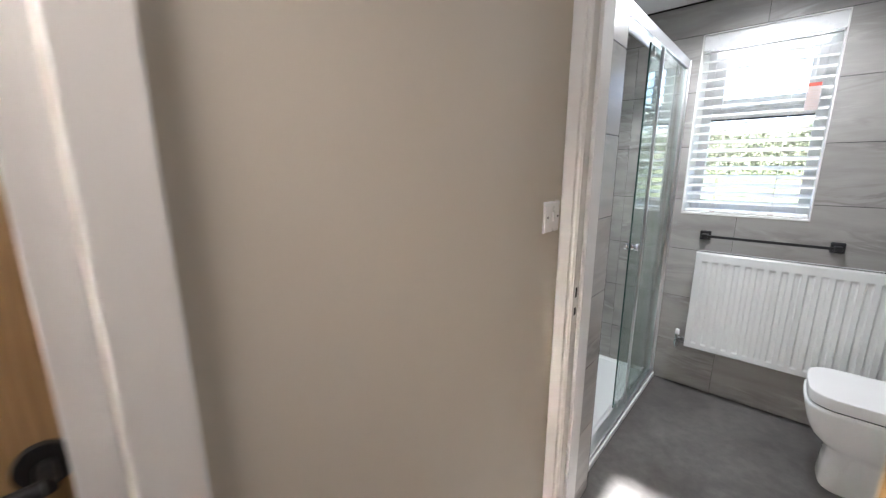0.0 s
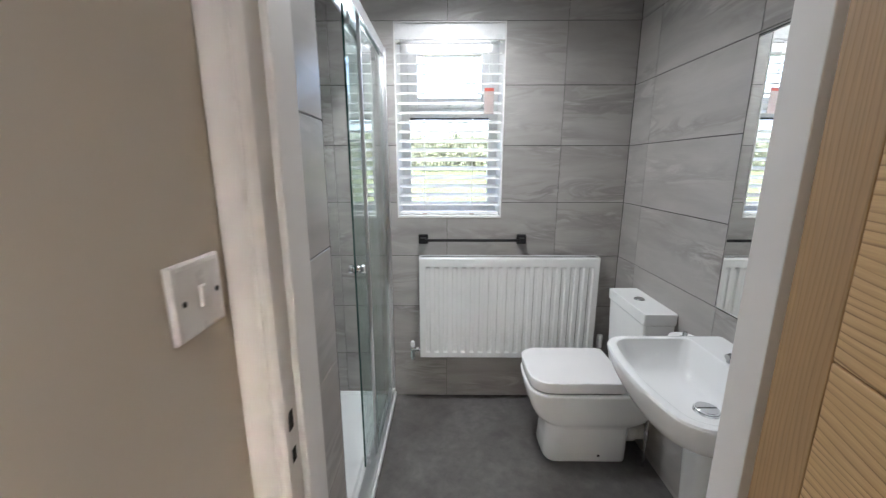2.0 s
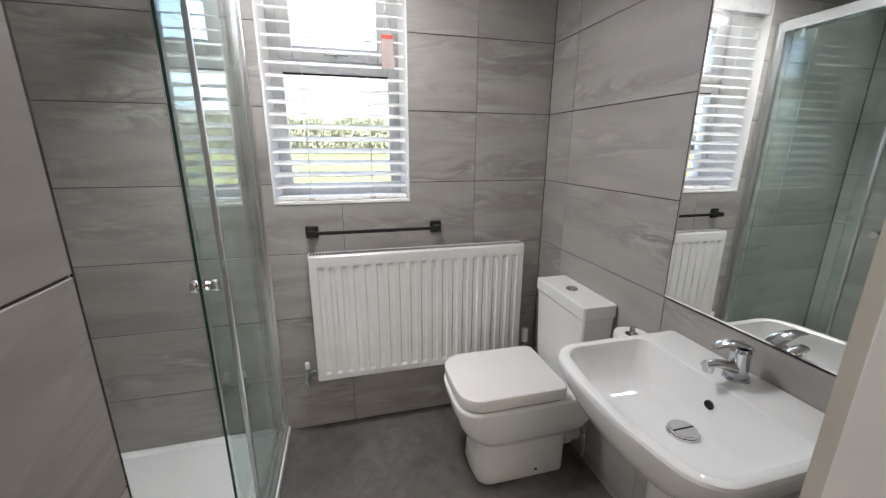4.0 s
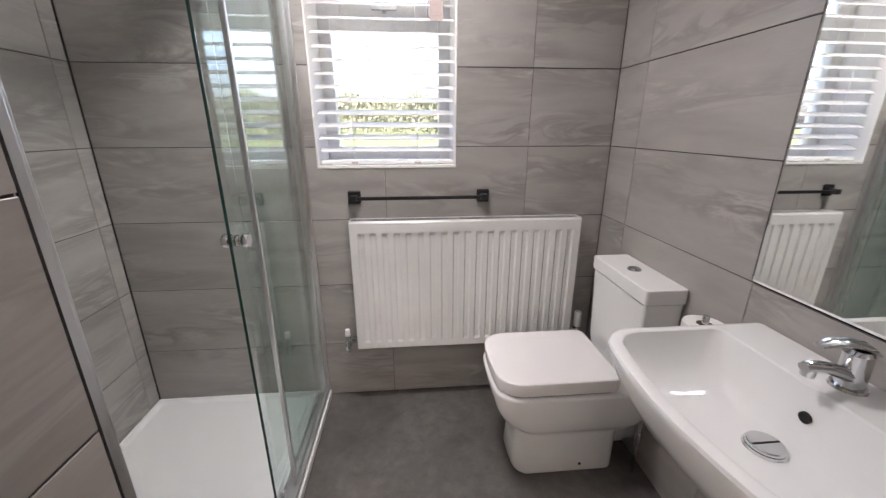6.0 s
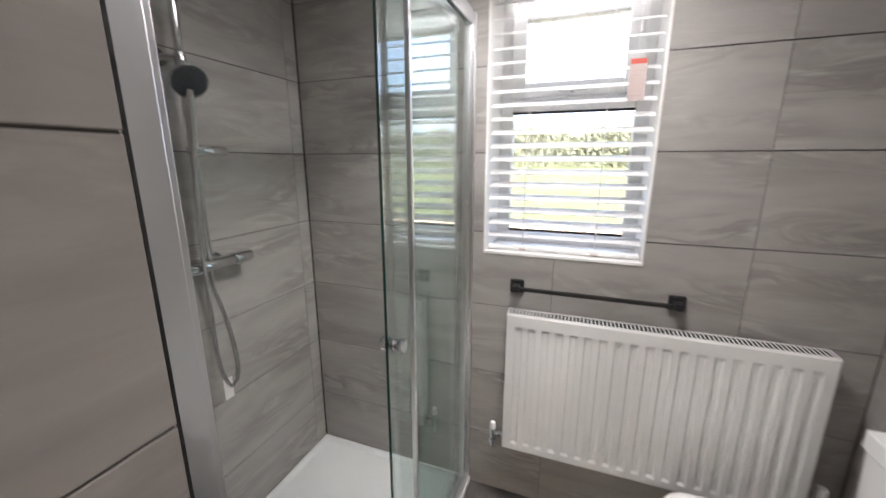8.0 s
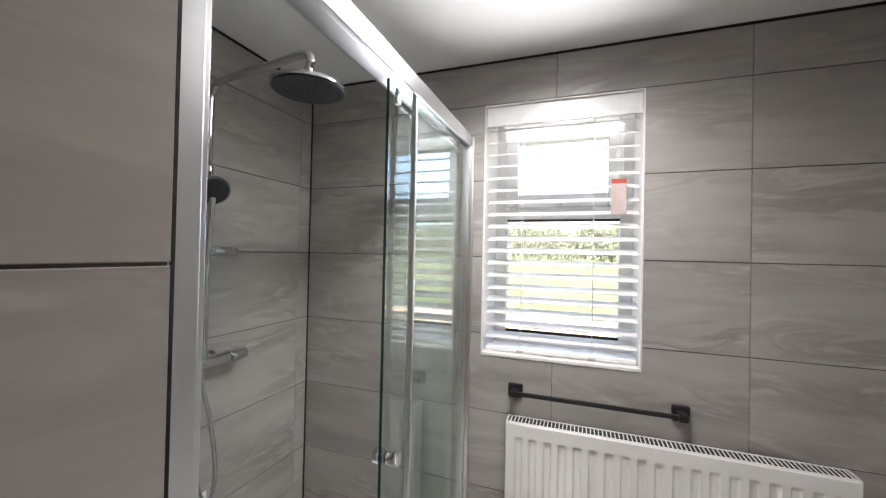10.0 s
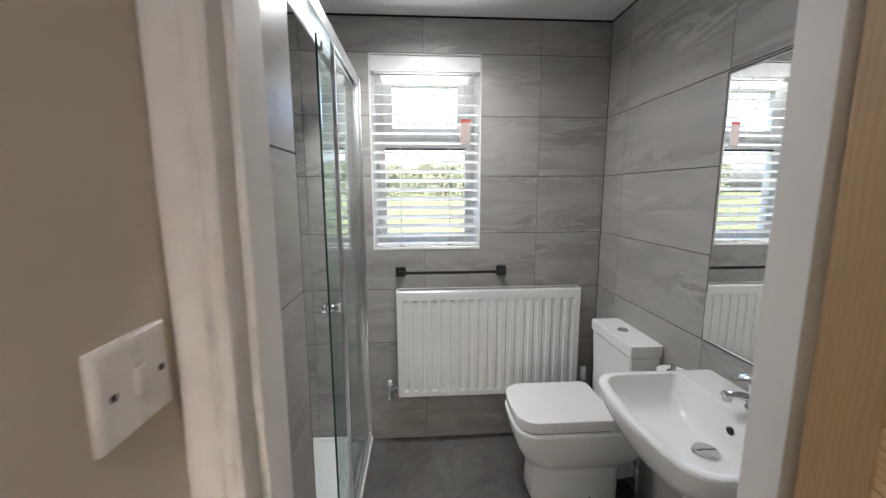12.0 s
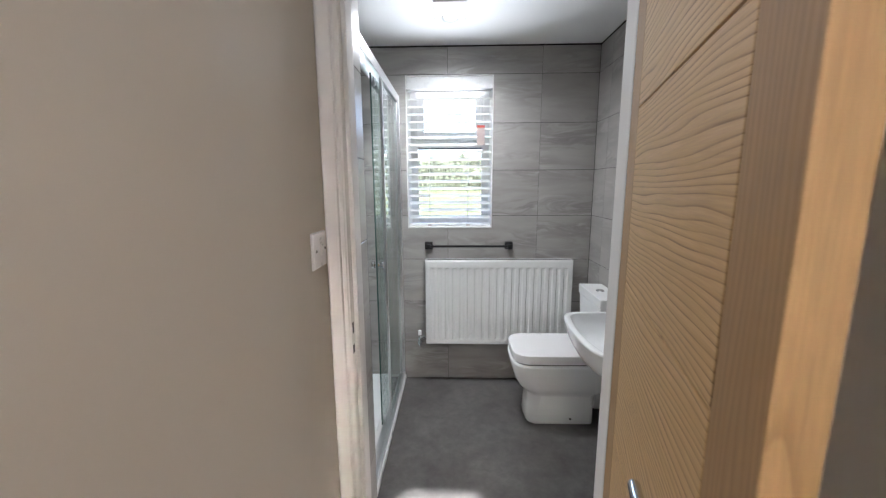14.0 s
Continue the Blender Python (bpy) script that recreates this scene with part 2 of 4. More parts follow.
def rrect(x0, x1, y0, y1, radii, z, n=7, bow=0.0):
    """A rounded rectangle at height z; radii for the corners (x0,y0), (x1,y0), (x1,y1), (x0,y1); bow: how far the x0 side swells."""
    if isinstance(radii, (int, float)):
        radii = (radii,) * 4
    pts = []
    for (cx, cy, a0), r in zip(((x0, y0, 180), (x1, y0, 270), (x1, y1, 0), (x0, y1, 90)), radii):
        sx, sy = (1 if cx == x0 else -1), (1 if cy == y0 else -1)
        for k in range(n):
            a = radians(a0 + 90 * k / (n - 1))
            pts.append([cx + sx * r + r * math.cos(a), cy + sy * r + r * math.sin(a), z])
    # extra points along the swelling side
    side = [[x0, y1 - radii[3] + (y0 + radii[0] - y1 + radii[3]) * k / 10, z] for k in range(1, 10)]
    pts += side
    if bow:
        yc, h = (y0 + y1) / 2, (y1 - y0) / 2
        for p in pts:
            w = max(0.0, min(1.0, (x1 - p[0]) / (x1 - x0)))
            p[0] -= bow * w * (1 - ((p[1] - yc) / h) ** 2)
    return [Vector(p) for p in pts]


def tube(bm, pts, r, seg=12):
    """A round tube along a smooth line through the points."""
    P = [Vector(p) for p in pts]
    line = []
    for k in range(len(P) - 1):
        p0, p1, p2, p3 = P[max(k - 1, 0)], P[k], P[k + 1], P[min(k + 2, len(P) - 1)]
        for s in range(6):
            t = s / 6
            line.append(0.5 * (2 * p1 + (p2 - p0) * t + (2 * p0 - 5 * p1 + 4 * p2 - p3) * t * t + (3 * p1 - p0 - 3 * p2 + p3) * t ** 3))
    line.append(P[-1])
    rings, u = [], None
    for k, p in enumerate(line):
        d = (line[min(k + 1, len(line) - 1)] - line[max(k - 1, 0)]).normalized()
        if u is None:
            u = d.orthogonal().normalized()
        u = (u - d * u.dot(d)).normalized()
        w = d.cross(u)
        rings.append([p + r * (math.cos(2 * math.pi * s / seg) * u + math.sin(2 * math.pi * s / seg) * w) for s in range(seg)])
    return loft(bm, rings)


def part(name, bm, mat, parent=None, label="", smooth=40):
    me = bpy.data.meshes.new(name)
    bmesh.ops.recalc_face_normals(bm, faces=bm.faces[:])
    bm.to_mesh(me)
    bm.free()
    me.materials.append(mat)
    if smooth:
        me.shade_smooth()
        me.set_sharp_from_angle(angle=radians(smooth))
        for p in me.polygons:               # broad plane faces stay plane beside their rounded edges
            if max(abs(c) for c in p.normal) > 0.99995:
                p.use_smooth = False
    ob = new(name, me)
    if parent is not None:
        ob.parent = parent
        if parent.type == "EMPTY":
            ob.matrix_parent_inverse = parent.matrix_basis.inverted()
    return tagged(ob, label)


def thing(name, at, label, category, group="", kind=""):
    ob = new(name)
    ob.location = at
    ob.empty_display_size = 0.1
    return tagged(ob, label, category, group, kind)


B = bmesh.new

# ---- the large structure ----
FAR, RIGHT, LEFT, NIB_X, NIB_Y, CEILING = 2.73, 0.945, -1.125, -0.294, 1.521, 2.252
IN, OUT = 1.30, 1.14                       # the door wall's bathroom and hall faces
HALL = -0.31                               # the hall's left wall
WX0, WX1, WZ0, WZ1 = -0.288, 0.279, 1.096, 2.077   # window opening
ROWS = [0.0] + [0.28 + 0.3 * k for k in range(7)] + [2.245]


def structure(name, bm, mat, label, smooth=0):
    return tagged(part(name, bm, mat, None, label, smooth), label, name.split("_")[0], kind="structure")


bm = B()
for x0, x1, z0, z1 in ((-1.4, WX0, -0.1, 2.4), (WX1, 1.2, -0.1, 2.4), (WX0, WX1, -0.1, WZ0), (WX0, WX1, WZ1, 2.4)):
    box(bm, x0, x1, FAR + 0.003, 3.03, z0, z1)
wall_far = structure("wall_far", bm, GROUT, "grey tiled wall with a window and dark joints")
wall_left = structure("wall_left", box(B(), -1.4, LEFT - 0.003, 1.30, FAR + 0.003, -0.1, 2.4), GROUT, "grey tiled wall behind the shower mixer")
wall_right = structure("wall_right", box(B(), RIGHT + 0.003, 1.2, IN, FAR + 0.003, -0.1, 2.4), GROUT, "grey tiled wall behind basin and toilet")
wall_nib = structure("wall_nib", box(B(), LEFT, NIB_X - 0.003, IN, NIB_Y - 0.003, -0.1, 2.4), GROUT, "short grey tiled wall between door and shower")
bm = box(B(), 0.525, 1.2, OUT, IN - 0.003, -0.1, 2.4)
box(bm, -0.292, 0.525, OUT, IN - 0.003, 2.04, 2.4)
wall_door = structure("wall_door", bm, PAINT, "cream painted wall around the bathroom doorway")
structure("wall_stub", box(B(), -1.4, -0.292, OUT, IN, -0.1, 2.4), PAINT, "cream painted wall end beside the doorway")
D0, D1 = -0.665, 0.10                      # the other doorway in the hall's left wall
bm = box(B(), -0.43, HALL, D1, OUT, -0.1, 2.4)
box(bm, -0.43, HALL, -2.6, D0, -0.1, 2.4)
box(bm, -0.43, HALL, D0, D1, 2.03, 2.4)
structure("wall_hall_left", bm, PAINT, "cream painted hall wall with a light switch")
# unseen plate, added to keep daylight from leaking round the hall door
structure("wall_hall_back", box(B(), -0.49, -0.43, D0 - 0.1, D1 + 0.1, -0.1, 2.4), PAINT, "unseen plate added behind the hall door to block daylight")
structure("wall_hall_right", box(B(), 0.78, 0.93, -2.6, OUT, -0.1, 2.4), PAINT, "plain cream painted hall wall")
bm = box(B(), -0.43, 1.2, -2.75, -2.6, -0.1, 2.4)
structure("wall_hall_end", bm, PAINT, "plain cream painted hall wall")
structure("floor", box(B(), -1.4, 1.2, 1.22, 3.03, -0.12, 0.0), VINYL, "dark grey stone-effect vinyl bathroom floor")
structure("floor_hall", box(B(), -0.45, 1.2, -2.75, 1.22, -0.12, 0.002), CARPET, "beige hall carpet")
structure("ceiling", box(B(), -1.4, 1.2, IN - 0.05, 3.03, CEILING, 2.42), CEIL, "smooth white painted ceiling")
# unseen opening added so that sun falls on the floor by the doorway
bm = B()
for x0, x1, y0, y1 in ((-0.45, 1.2, -2.75, -0.81), (-0.45, 1.2, -0.32, OUT + 0.05), (-0.45, -0.20, -0.81, -0.32), (0.13, 1.2, -0.81, -0.32)):
    box(bm, x0, x1, y0, y1, 2.35, 2.42)
structure("ceiling_hall", bm, CEIL, "white painted hall ceiling with an unseen opening added for sunlight")
# solid black strip that paints the shade above the top tiles
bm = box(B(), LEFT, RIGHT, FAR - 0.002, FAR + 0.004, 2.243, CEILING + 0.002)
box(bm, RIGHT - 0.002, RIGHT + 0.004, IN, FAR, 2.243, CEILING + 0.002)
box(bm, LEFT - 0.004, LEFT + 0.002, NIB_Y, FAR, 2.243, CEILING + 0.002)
structure("trim", bm, DARK, "black strip painted as the shadow gap between tiles and ceiling")

bm = box(B(), LEFT - 0.001, LEFT + 0.0045, FAR - 0.0045, FAR + 0.001, 0.03, 2.243)
box(bm, NIB_X - 0.0028, NIB_X - 0.0005, NIB_Y - 0.001, NIB_Y + 0.0028, 0.03, 2.243)
structure("corner_joint", bm, DARK, "dark sealed joint in the tiled corner")

# skim and lining round the window
bm = B()
box(bm, WX0, WX0 + 0.006, FAR - 0.003, 2.95, WZ0, WZ1)
box(bm, WX1 - 0.006, WX1, FAR - 0.003, 2.95, WZ0, WZ1)
box(bm, WX0 + 0.006, WX1 - 0.006, FAR - 0.003, 2.95, WZ1 - 0.006, WZ1)
box(bm, WX0 + 0.006, WX1 - 0.006, FAR - 0.003, 2.95, WZ0, WZ0 + 0.010)
structure("window_reveal", bm, GLOSS, "white lined window recess with thin edge trim")


# tiles: each one a slab with eased edges
def tile_mesh(w, h, key):
    if key not in tile_cache:
        e, t = 0.0012, 0.0
        bm = bmesh.new()
        loft(bm, [[Vector((sx * (w / 2 - i), sy * (h / 2 - i), z)) for sx, sy in ((-1, -1), (1, -1), (1, 1), (-1, 1))] for z, i in ((-0.009, 0), (-0.001, 0), (0.0, 0.001))], cap0=False)
        me = bpy.data.meshes.new("tile")
        bm.to_mesh(me)
        bm.free()
        me.materials.append(TILE)
        tile_cache[key] = me
    return tile_cache[key]


tile_cache = {}


def lay(wall, frame_of, u_joints, z_joints, hole=None, gap=0.0028):
    """Tiles on a wall: frame_of(u, z) gives the pose of a tile whose middle is there."""
    for u0, u1 in zip(u_joints, u_joints[1:]):
        for z0, z1 in zip(z_joints, z_joints[1:]):
            rects = [(u0 + gap * 0.4, u1 - gap * 0.4, z0 + gap * 0.62, z1 - gap * 0.62)]
            if hole:
                a0, a1, c0, c1 = hole
                r = rects[0]
                if r[0] < a1 and r[1] > a0 and r[2] < c1 and r[3] > c0:
                    rects = []
                    if r[2] < c0 - 0.02 and (r[0] < a0 or r[1] > a1):
                        notch(wall, frame_of, r, hole)
                        continue
                    if r[2] < c0 - 0.02:
                        rects.append((r[0], r[1], r[2], c0))
                    if r[0] < a0 - 0.01:
                        rects.append((r[0], a0 - 0.001, r[2], r[3]))
                    if r[1] > a1 + 0.01:
                        rects.append((a1 + 0.001, r[1], r[2], r[3]))
            for a, b, c, d in rects:
                ob = new("tile", tile_mesh(b - a, d - c, (round(b - a, 4), round(d - c, 4))))
                ob.parent = wall
                ob.matrix_basis = frame_of((a + b) / 2, (c + d) / 2)


def notch(wall, frame_of, r, hole):
    """A tile with the window's lower corner cut out of it."""
    a0, a1, c0, c1 = hole
    u, z = (r[0] + r[1]) / 2, (r[2] + r[3]) / 2
    if r[0] < a0:
        poly = [(r[0], r[2]), (r[1], r[2]), (r[1], c0), (a0, c0), (a0, r[3]), (r[0], r[3])]
    else:
        poly = [(r[0], r[2]), (r[1], r[2]), (r[1], r[3]), (a1, r[3]), (a1, c0), (r[0], c0)]
    bm = bmesh.new()
    loft(bm, [[Vector((p - u, q - z, d)) for p, q in poly] for d in (-0.009, 0.0)], cap0=False)
    me = bpy.data.meshes.new("tile")
    bm.to_mesh(me)
    bm.free()
    me.materials.append(TILE)
    ob = new("tile", me)
    ob.parent = wall
    ob.matrix_basis = frame_of(u, z)


def lay_all():
    lay(wall_far, lambda u, z: pose(u, FAR, z, 90, 0, 0), [LEFT + 0.003, -0.619, -0.017, 0.585, RIGHT - 0.001], ROWS, (WX0, WX1, WZ0, WZ1))
    lay(wall_right, lambda u, z: pose(RIGHT, u, z, 90, 0, -90), [IN, 1.336, 1.938, 2.54, FAR], ROWS)
    lay(wall_left, lambda u, z: pose(LEFT, u, z, 90, 0, 90), [NIB_Y, 2.06, 2.66, FAR - 0.002], ROWS)
    lay(wall_nib, lambda u, z: pose(NIB_X, u, z, 90, 0, 90), [IN + 0.016, NIB_Y], [0.0] + [1.475 + 0.2835 * k for k in range(-5, 3)] + [2.245])
    lay(wall_nib, lambda u, z: pose(u, NIB_Y, z, 90, 0, 180), [LEFT, -0.9, NIB_X - 0.012], ROWS)
    lay(wall_door, lambda u, z: pose(u, IN, z, 90, 0, 180), [0.56, RIGHT], ROWS)

# ---- window, blind and outside ----
def make_window():
    w = tagged(new("window_1"), "white plastic window with opening top light", "window", kind="structure")
    y0, y1 = 2.952, 3.01
    bm = B()
    for x0, x1, z0, z1 in ((WX0, WX0 + 0.055, WZ0, WZ1), (WX1 - 0.055, WX1, WZ0, WZ1), (WX0 + 0.055, WX1 - 0.055, WZ0, WZ0 + 0.055),
                           (WX0 + 0.055, WX1 - 0.055, WZ1 - 0.055, WZ1), (WX0 + 0.055, WX1 - 0.055, 1.645, 1.705)):
        box(bm, x0, x1, y0, y1, z0, z1, 0.004)
    part("window_frame", bm, PVC, w)
    bm = B()
    x0, x1, z0, z1 = WX0 + 0.045, WX1 - 0.045, 1.695, 2.032
    for a, b, c, d in ((x0, x0 + 0.058, z0, z1), (x1 - 0.058, x1, z0, z1), (x0 + 0.058, x1 - 0.058, z0, z0 + 0.058), (x0 + 0.058, x1 - 0.058, z1 - 0.058, z1)):
        box(bm, a, b, y0 - 0.014, y0 + 0.03, c, d, 0.005)
    sash = part("top_sash", bm, PVC, w)
    bm = cyl(B(), (-0.005, y0 - 0.014, 1.718), (-0.005, y0 - 0.034, 1.718), 0.012, 0.010)
    box(bm, -0.055, 0.05, y0 - 0.044, y0 - 0.032, 1.711, 1.727, 0.004)
    part("handle", bm, CHROME, sash, "small grey metal window handle")
    bm = B()
    for a, b, c, d in ((WX0 + 0.053, WX1 - 0.053, 1.15, 1.162), (WX0 + 0.053, WX1 - 0.053, 1.636, 1.646)):
        box(bm, a, b, y0 + 0.004, y0 + 0.016, c, d, 0.002)
    part("glazing_bead", bm, DARK, w)
    for name, c, d, yy in (("pane", 1.148, 1.65, y0 + 0.028), ("pane", 1.75, 1.978, y0 + 0.008)):
        p = part(name, box(B(), WX0 + 0.052, WX1 - 0.052, yy, yy + 0.006, c, d), PANE, w, "clear window glass", 0)
        p.visible_shadow = False


def make_blind():
    t = thing("venetian_blind", (0, 2.787, WZ1), "white venetian blind with open slats in the window recess", "blind")
    x0, x1, yc = WX0 + 0.010, WX1 - 0.010, 2.787
    part("headrail", box(B(), x0, x1, yc - 0.028, yc + 0.028, WZ1 - 0.05, WZ1 - 0.006, 0.003), PVC, t)
    part("valance", box(B(), WX0 + 0.007, WX1 - 0.007, FAR + 0.006, FAR + 0.016, WZ1 - 0.082, WZ1 - 0.007, 0.002), PVC, t, "plain white valance board across the top")
    part("bottom_rail", box(B(), x0, x1, yc - 0.026, yc + 0.026, WZ0 + 0.012, WZ0 + 0.030, 0.005), PVC, t)
    bm = B()
    tilt = radians(20)
    sect = [(s, 0.0022 * (1 - (s / 0.025) ** 2)) for s in (-0.025, -0.017, -0.008, 0.0, 0.008, 0.017, 0.025)]
    rings = []
    for x in (x0, x1):
        up = [Vector((x, s * math.cos(tilt) - h * math.sin(tilt), s * math.sin(tilt) + h * math.cos(tilt) + 0.0019)) for s, h in sect]
        dn = [Vector((x, s * math.cos(tilt) - h * math.sin(tilt), s * math.sin(tilt) + h * math.cos(tilt) - 0.0019)) for s, h in reversed(sect)]
        rings.append(up + dn)
    loft(bm, rings)
    first = part("slat", bm, SLAT, t)
    zs = [1.168 + 0.0484 * k for k in range(18)]
    first.location = (0, yc, zs[0])
    for k, z in enumerate(zs[1:]):
        ob = first.copy()
        scene.collection.objects.link(ob)
        ob.location = (0, yc, z)
    for x in (-0.141, 0.120):
        bm = B()
        for dy in (-0.0265, 0.0265):
            cyl(bm, (x, yc + dy, WZ0 + 0.03), (x, yc + dy, WZ1 - 0.05), 0.0011, seg=6)
        part("ladder_cord", bm, PVC, t)
        part("cord_plug", box(B(), x - 0.013, x + 0.013, yc - 0.0275, yc - 0.0255, WZ0 + 0.014, WZ0 + 0.022, 0.0005), TAGM, t)
    part("pull_cord", tube(B(), [(0.197, yc - 0.03, WZ1 - 0.05), (0.1965, yc - 0.031, 1.91), (0.196, yc - 0.031, 1.77)], 0.0014, 6), PVC, t)
    for z in (1.848, 1.928):
        part("cord_toggle", cyl(B(), (0.197, yc - 0.031, z), (0.197, yc - 0.031, z + 0.032), 0.006, 0.003, 10), PVC, t, "small grey cord toggle")
    tag = part("warning_tag", box(B(), 0.176, 0.226, yc - 0.036, yc - 0.034, 1.643, 1.771, 0.0006), TAGM, t, "pinkish white card tag with a red top band")
    part("tag_band", box(B(), 0.177, 0.225, yc - 0.0372, yc - 0.0362, 1.754, 1.769), RED, tag)
    bm = B()
    for k in range(7):
        box(bm, 0.183, 0.219 - 0.006 * (k % 3), yc - 0.0372, yc - 0.0364, 1.656 + 0.0125 * k, 1.660 + 0.0125 * k)
    part("tag_print", bm, PRINT, tag)


make_window()
make_blind()
structure("ground", box(B(), -500, 500, -500, 900, -0.7, -0.35), GRASS, "mown grass reaching to the horizon")


def make_fence():
    t = thing("fence", (0, 9, -0.35), "weathered brown timber fence beyond the lawn", "fence")
    b = part("board", box(B(), -0.07, 0.07, -0.01, 0.01, 0, 0.62, 0.004), WOODF, t)
    b.matrix_parent_inverse = Matrix()
    for k in range(60):
        ob = b.copy()
        scene.collection.objects.link(ob)
        ob.location = (-4.5 + 0.15 * k, 0, random.uniform(-0.01, 0.01))
    b.location = (-4.65, 0, 0)


def make_hedge(x0, x1, y, h, n, name, label):
    """A loose bank of leaf clumps with an uneven top."""
    verts, faces = [], []
    for k in range(n):
        x = random.uniform(x0, x1)
        top = h * (0.72 + 0.28 * noise.noise(Vector((x * 0.16, y, 0))) + 0.1 * noise.noise(Vector((x * 0.9, y, 3))))
        c = Vector((x, y + random.uniform(-2, 2), -0.35 + top * random.random() ** 0.6))
        s = random.uniform(0.35, 0.8)
        for j in range(3):
            q = Euler((random.uniform(0, 6), random.uniform(0, 6), random.uniform(0, 6))).to_matrix()
            i = len(verts)
            o = Vector((random.uniform(-s, s), random.uniform(-s, s), random.uniform(-s, s)))
            verts += [c + o + q @ Vector(p) for p in ((-s * 0.5, 0, 0), (0, -s * 0.35, 0.1 * s), (s * 0.6, 0, 0), (0, s * 0.35, 0.1 * s))]
            faces.append((i, i + 1, i + 2, i + 3))
    me = bpy.data.meshes.new(name)
    me.from_pydata(verts, [], faces)
    me.materials.append(LEAF)
    return tagged(new(name, me), label, "hedge", kind="stuff")


make_fence()
make_hedge(-90, 90, 110, 13.0, 30000, "hedge", "long green hedge with an uneven top")


# ---- shower ----
def make_tray():
    t = thing("shower_tray", (-0.74, 2.13, 0), "low white rectangular shower tray with corner waste", "shower tray")
    bm = B()
    x0, x1, y0, y1 = LEFT + 0.002, -0.352, NIB_Y + 0.002, FAR - 0.002
    loft(bm, [rrect(x0, x1, y0, y1, 0.01, 0.0), rrect(x0, x1, y0, y1, 0.01, 0.026), rrect(x0 + 0.004, x1 - 0.004, y0 + 0.004, y1 - 0.004, 0.01, 0.030),
              rrect(x0 + 0.014, x1 - 0.05, y0 + 0.014, y1 - 0.014, 0.03, 0.030), rrect(x0 + 0.03, x1 - 0.066, y0 + 0.03, y1 - 0.03, 0.03, 0.016)])
    part("tray_body", bm, ACRYLIC, t)
    bm = box(B(), -0.80, -0.68, 1.80, 1.92, 0.0162, 0.0205, 0.002)
    part("waste_cover", bm, ACRYLIC, t, "square white waste cover")


def make_enclosure():
    t = thing("shower_enclosure", (-0.36, 2.13, 0), "sliding glass shower door slid open, bright aluminium frame", "shower door")
    xo, xi, top = -0.334, -0.378, 1.955
    z0 = 0.030
    # wall profiles
    bm = box(B(), xi, xo + 0.002, NIB_Y + 0.003, NIB_Y + 0.058, z0, top, 0.002)
    box(bm, xi + 0.008, xo - 0.006, NIB_Y + 0.057, NIB_Y + 0.070, z0, top, 0.001)
    part("near_profile", bm, ALU, t, "broad brushed aluminium wall profile")
    bm = box(B(), xi, xo + 0.004, FAR - 0.018, FAR - 0.001, z0, top, 0.002)
    box(bm, xi + 0.01, xo - 0.008, FAR - 0.042, FAR - 0.018, z0, top, 0.002)
    part("far_profile", bm, ALU, t)
    bm = loft(B(), [[Vector((a, yy, top - d)) for a, d in ((xo, 0.048), (xo, 0.0), (xi - 0.022, 0.0), (xi - 0.022, 0.048), (xi - 0.016, 0.048), (xi - 0.016, 0.006), (xo - 0.006, 0.006), (xo - 0.006, 0.048))] for yy in (NIB_Y + 0.058, FAR - 0.042)])
    part("head_rail", bm, ALU, t, "", 20)
    bm = box(B(), xi - 0.006, xo + 0.004, NIB_Y + 0.001, FAR - 0.003, 0.0305, 0.040, 0.002)
    box(bm, xo - 0.010, xo + 0.006, NIB_Y + 0.001, FAR - 0.003, 0.040, 0.058, 0.004)
    part("bottom_rail", bm, ALU, t)
    bm = box(B(), -0.3515, xo + 0.012, NIB_Y + 0.001, FAR - 0.003, 0.0, 0.030, 0.004)
    part("sealing_strip", bm, PVC, t, "white strip along the tray's foot")
    g = part("fixed_panel", box(B(), -0.352, -0.346, 2.20, FAR - 0.03, 0.044, top - 0.02), SHOWER_GLASS, t, "pale green fixed glass panel", 0)
    g.visible_shadow = False
    part("seal", box(B(), -0.356, -0.342, 2.188, 2.20, 0.044, top - 0.02, 0.002), ALU, g)
    d = part("sliding_panel", box(B(), -0.386, -0.380, 2.105, FAR - 0.055, 0.048, top - 0.03), SHOWER_GLASS, t, "pale green sliding glass panel", 0)
    d.visible_shadow = False
    part("glass_edge", box(B(), -0.3865, -0.3795, 2.1025, 2.1048, 0.048, top - 0.03), EDGE, d, "dark green cut glass edge")
    for sx, a in ((1, -0.380), (-1, -0.386)):
        bm = cyl(B(), (a, 2.14, 0.965), (a + sx * 0.006, 2.14, 0.965), 0.016, 0.014)
        cyl(bm, (a + sx * 0.006, 2.14, 0.965), (a + sx * 0.013, 2.14, 0.965), 0.010)
        cyl(bm, (a + sx * 0.013, 2.14, 0.965), (a + sx * 0.031, 2.14, 0.965), 0.019, 0.020, 28, 0.004)
        part("knob", bm, CHROME, d, "chrome door knob")
    for y, z in ((2.135, top - 0.075), (2.62, top - 0.075), (2.135, 0.075), (2.62, 0.075)):
        bm = cyl(B(), (-0.380, y, z), (-0.366, y, z), 0.012, 0.012, 18, 0.002)
        box(bm, -0.376, -0.368, y - 0.008, y + 0.008, min(z, z + (0.03 if z > 1 else -0.03)), max(z, z + (0.03 if z > 1 else -0.03)), 0.002)
        part("roller", bm, ALU, d)


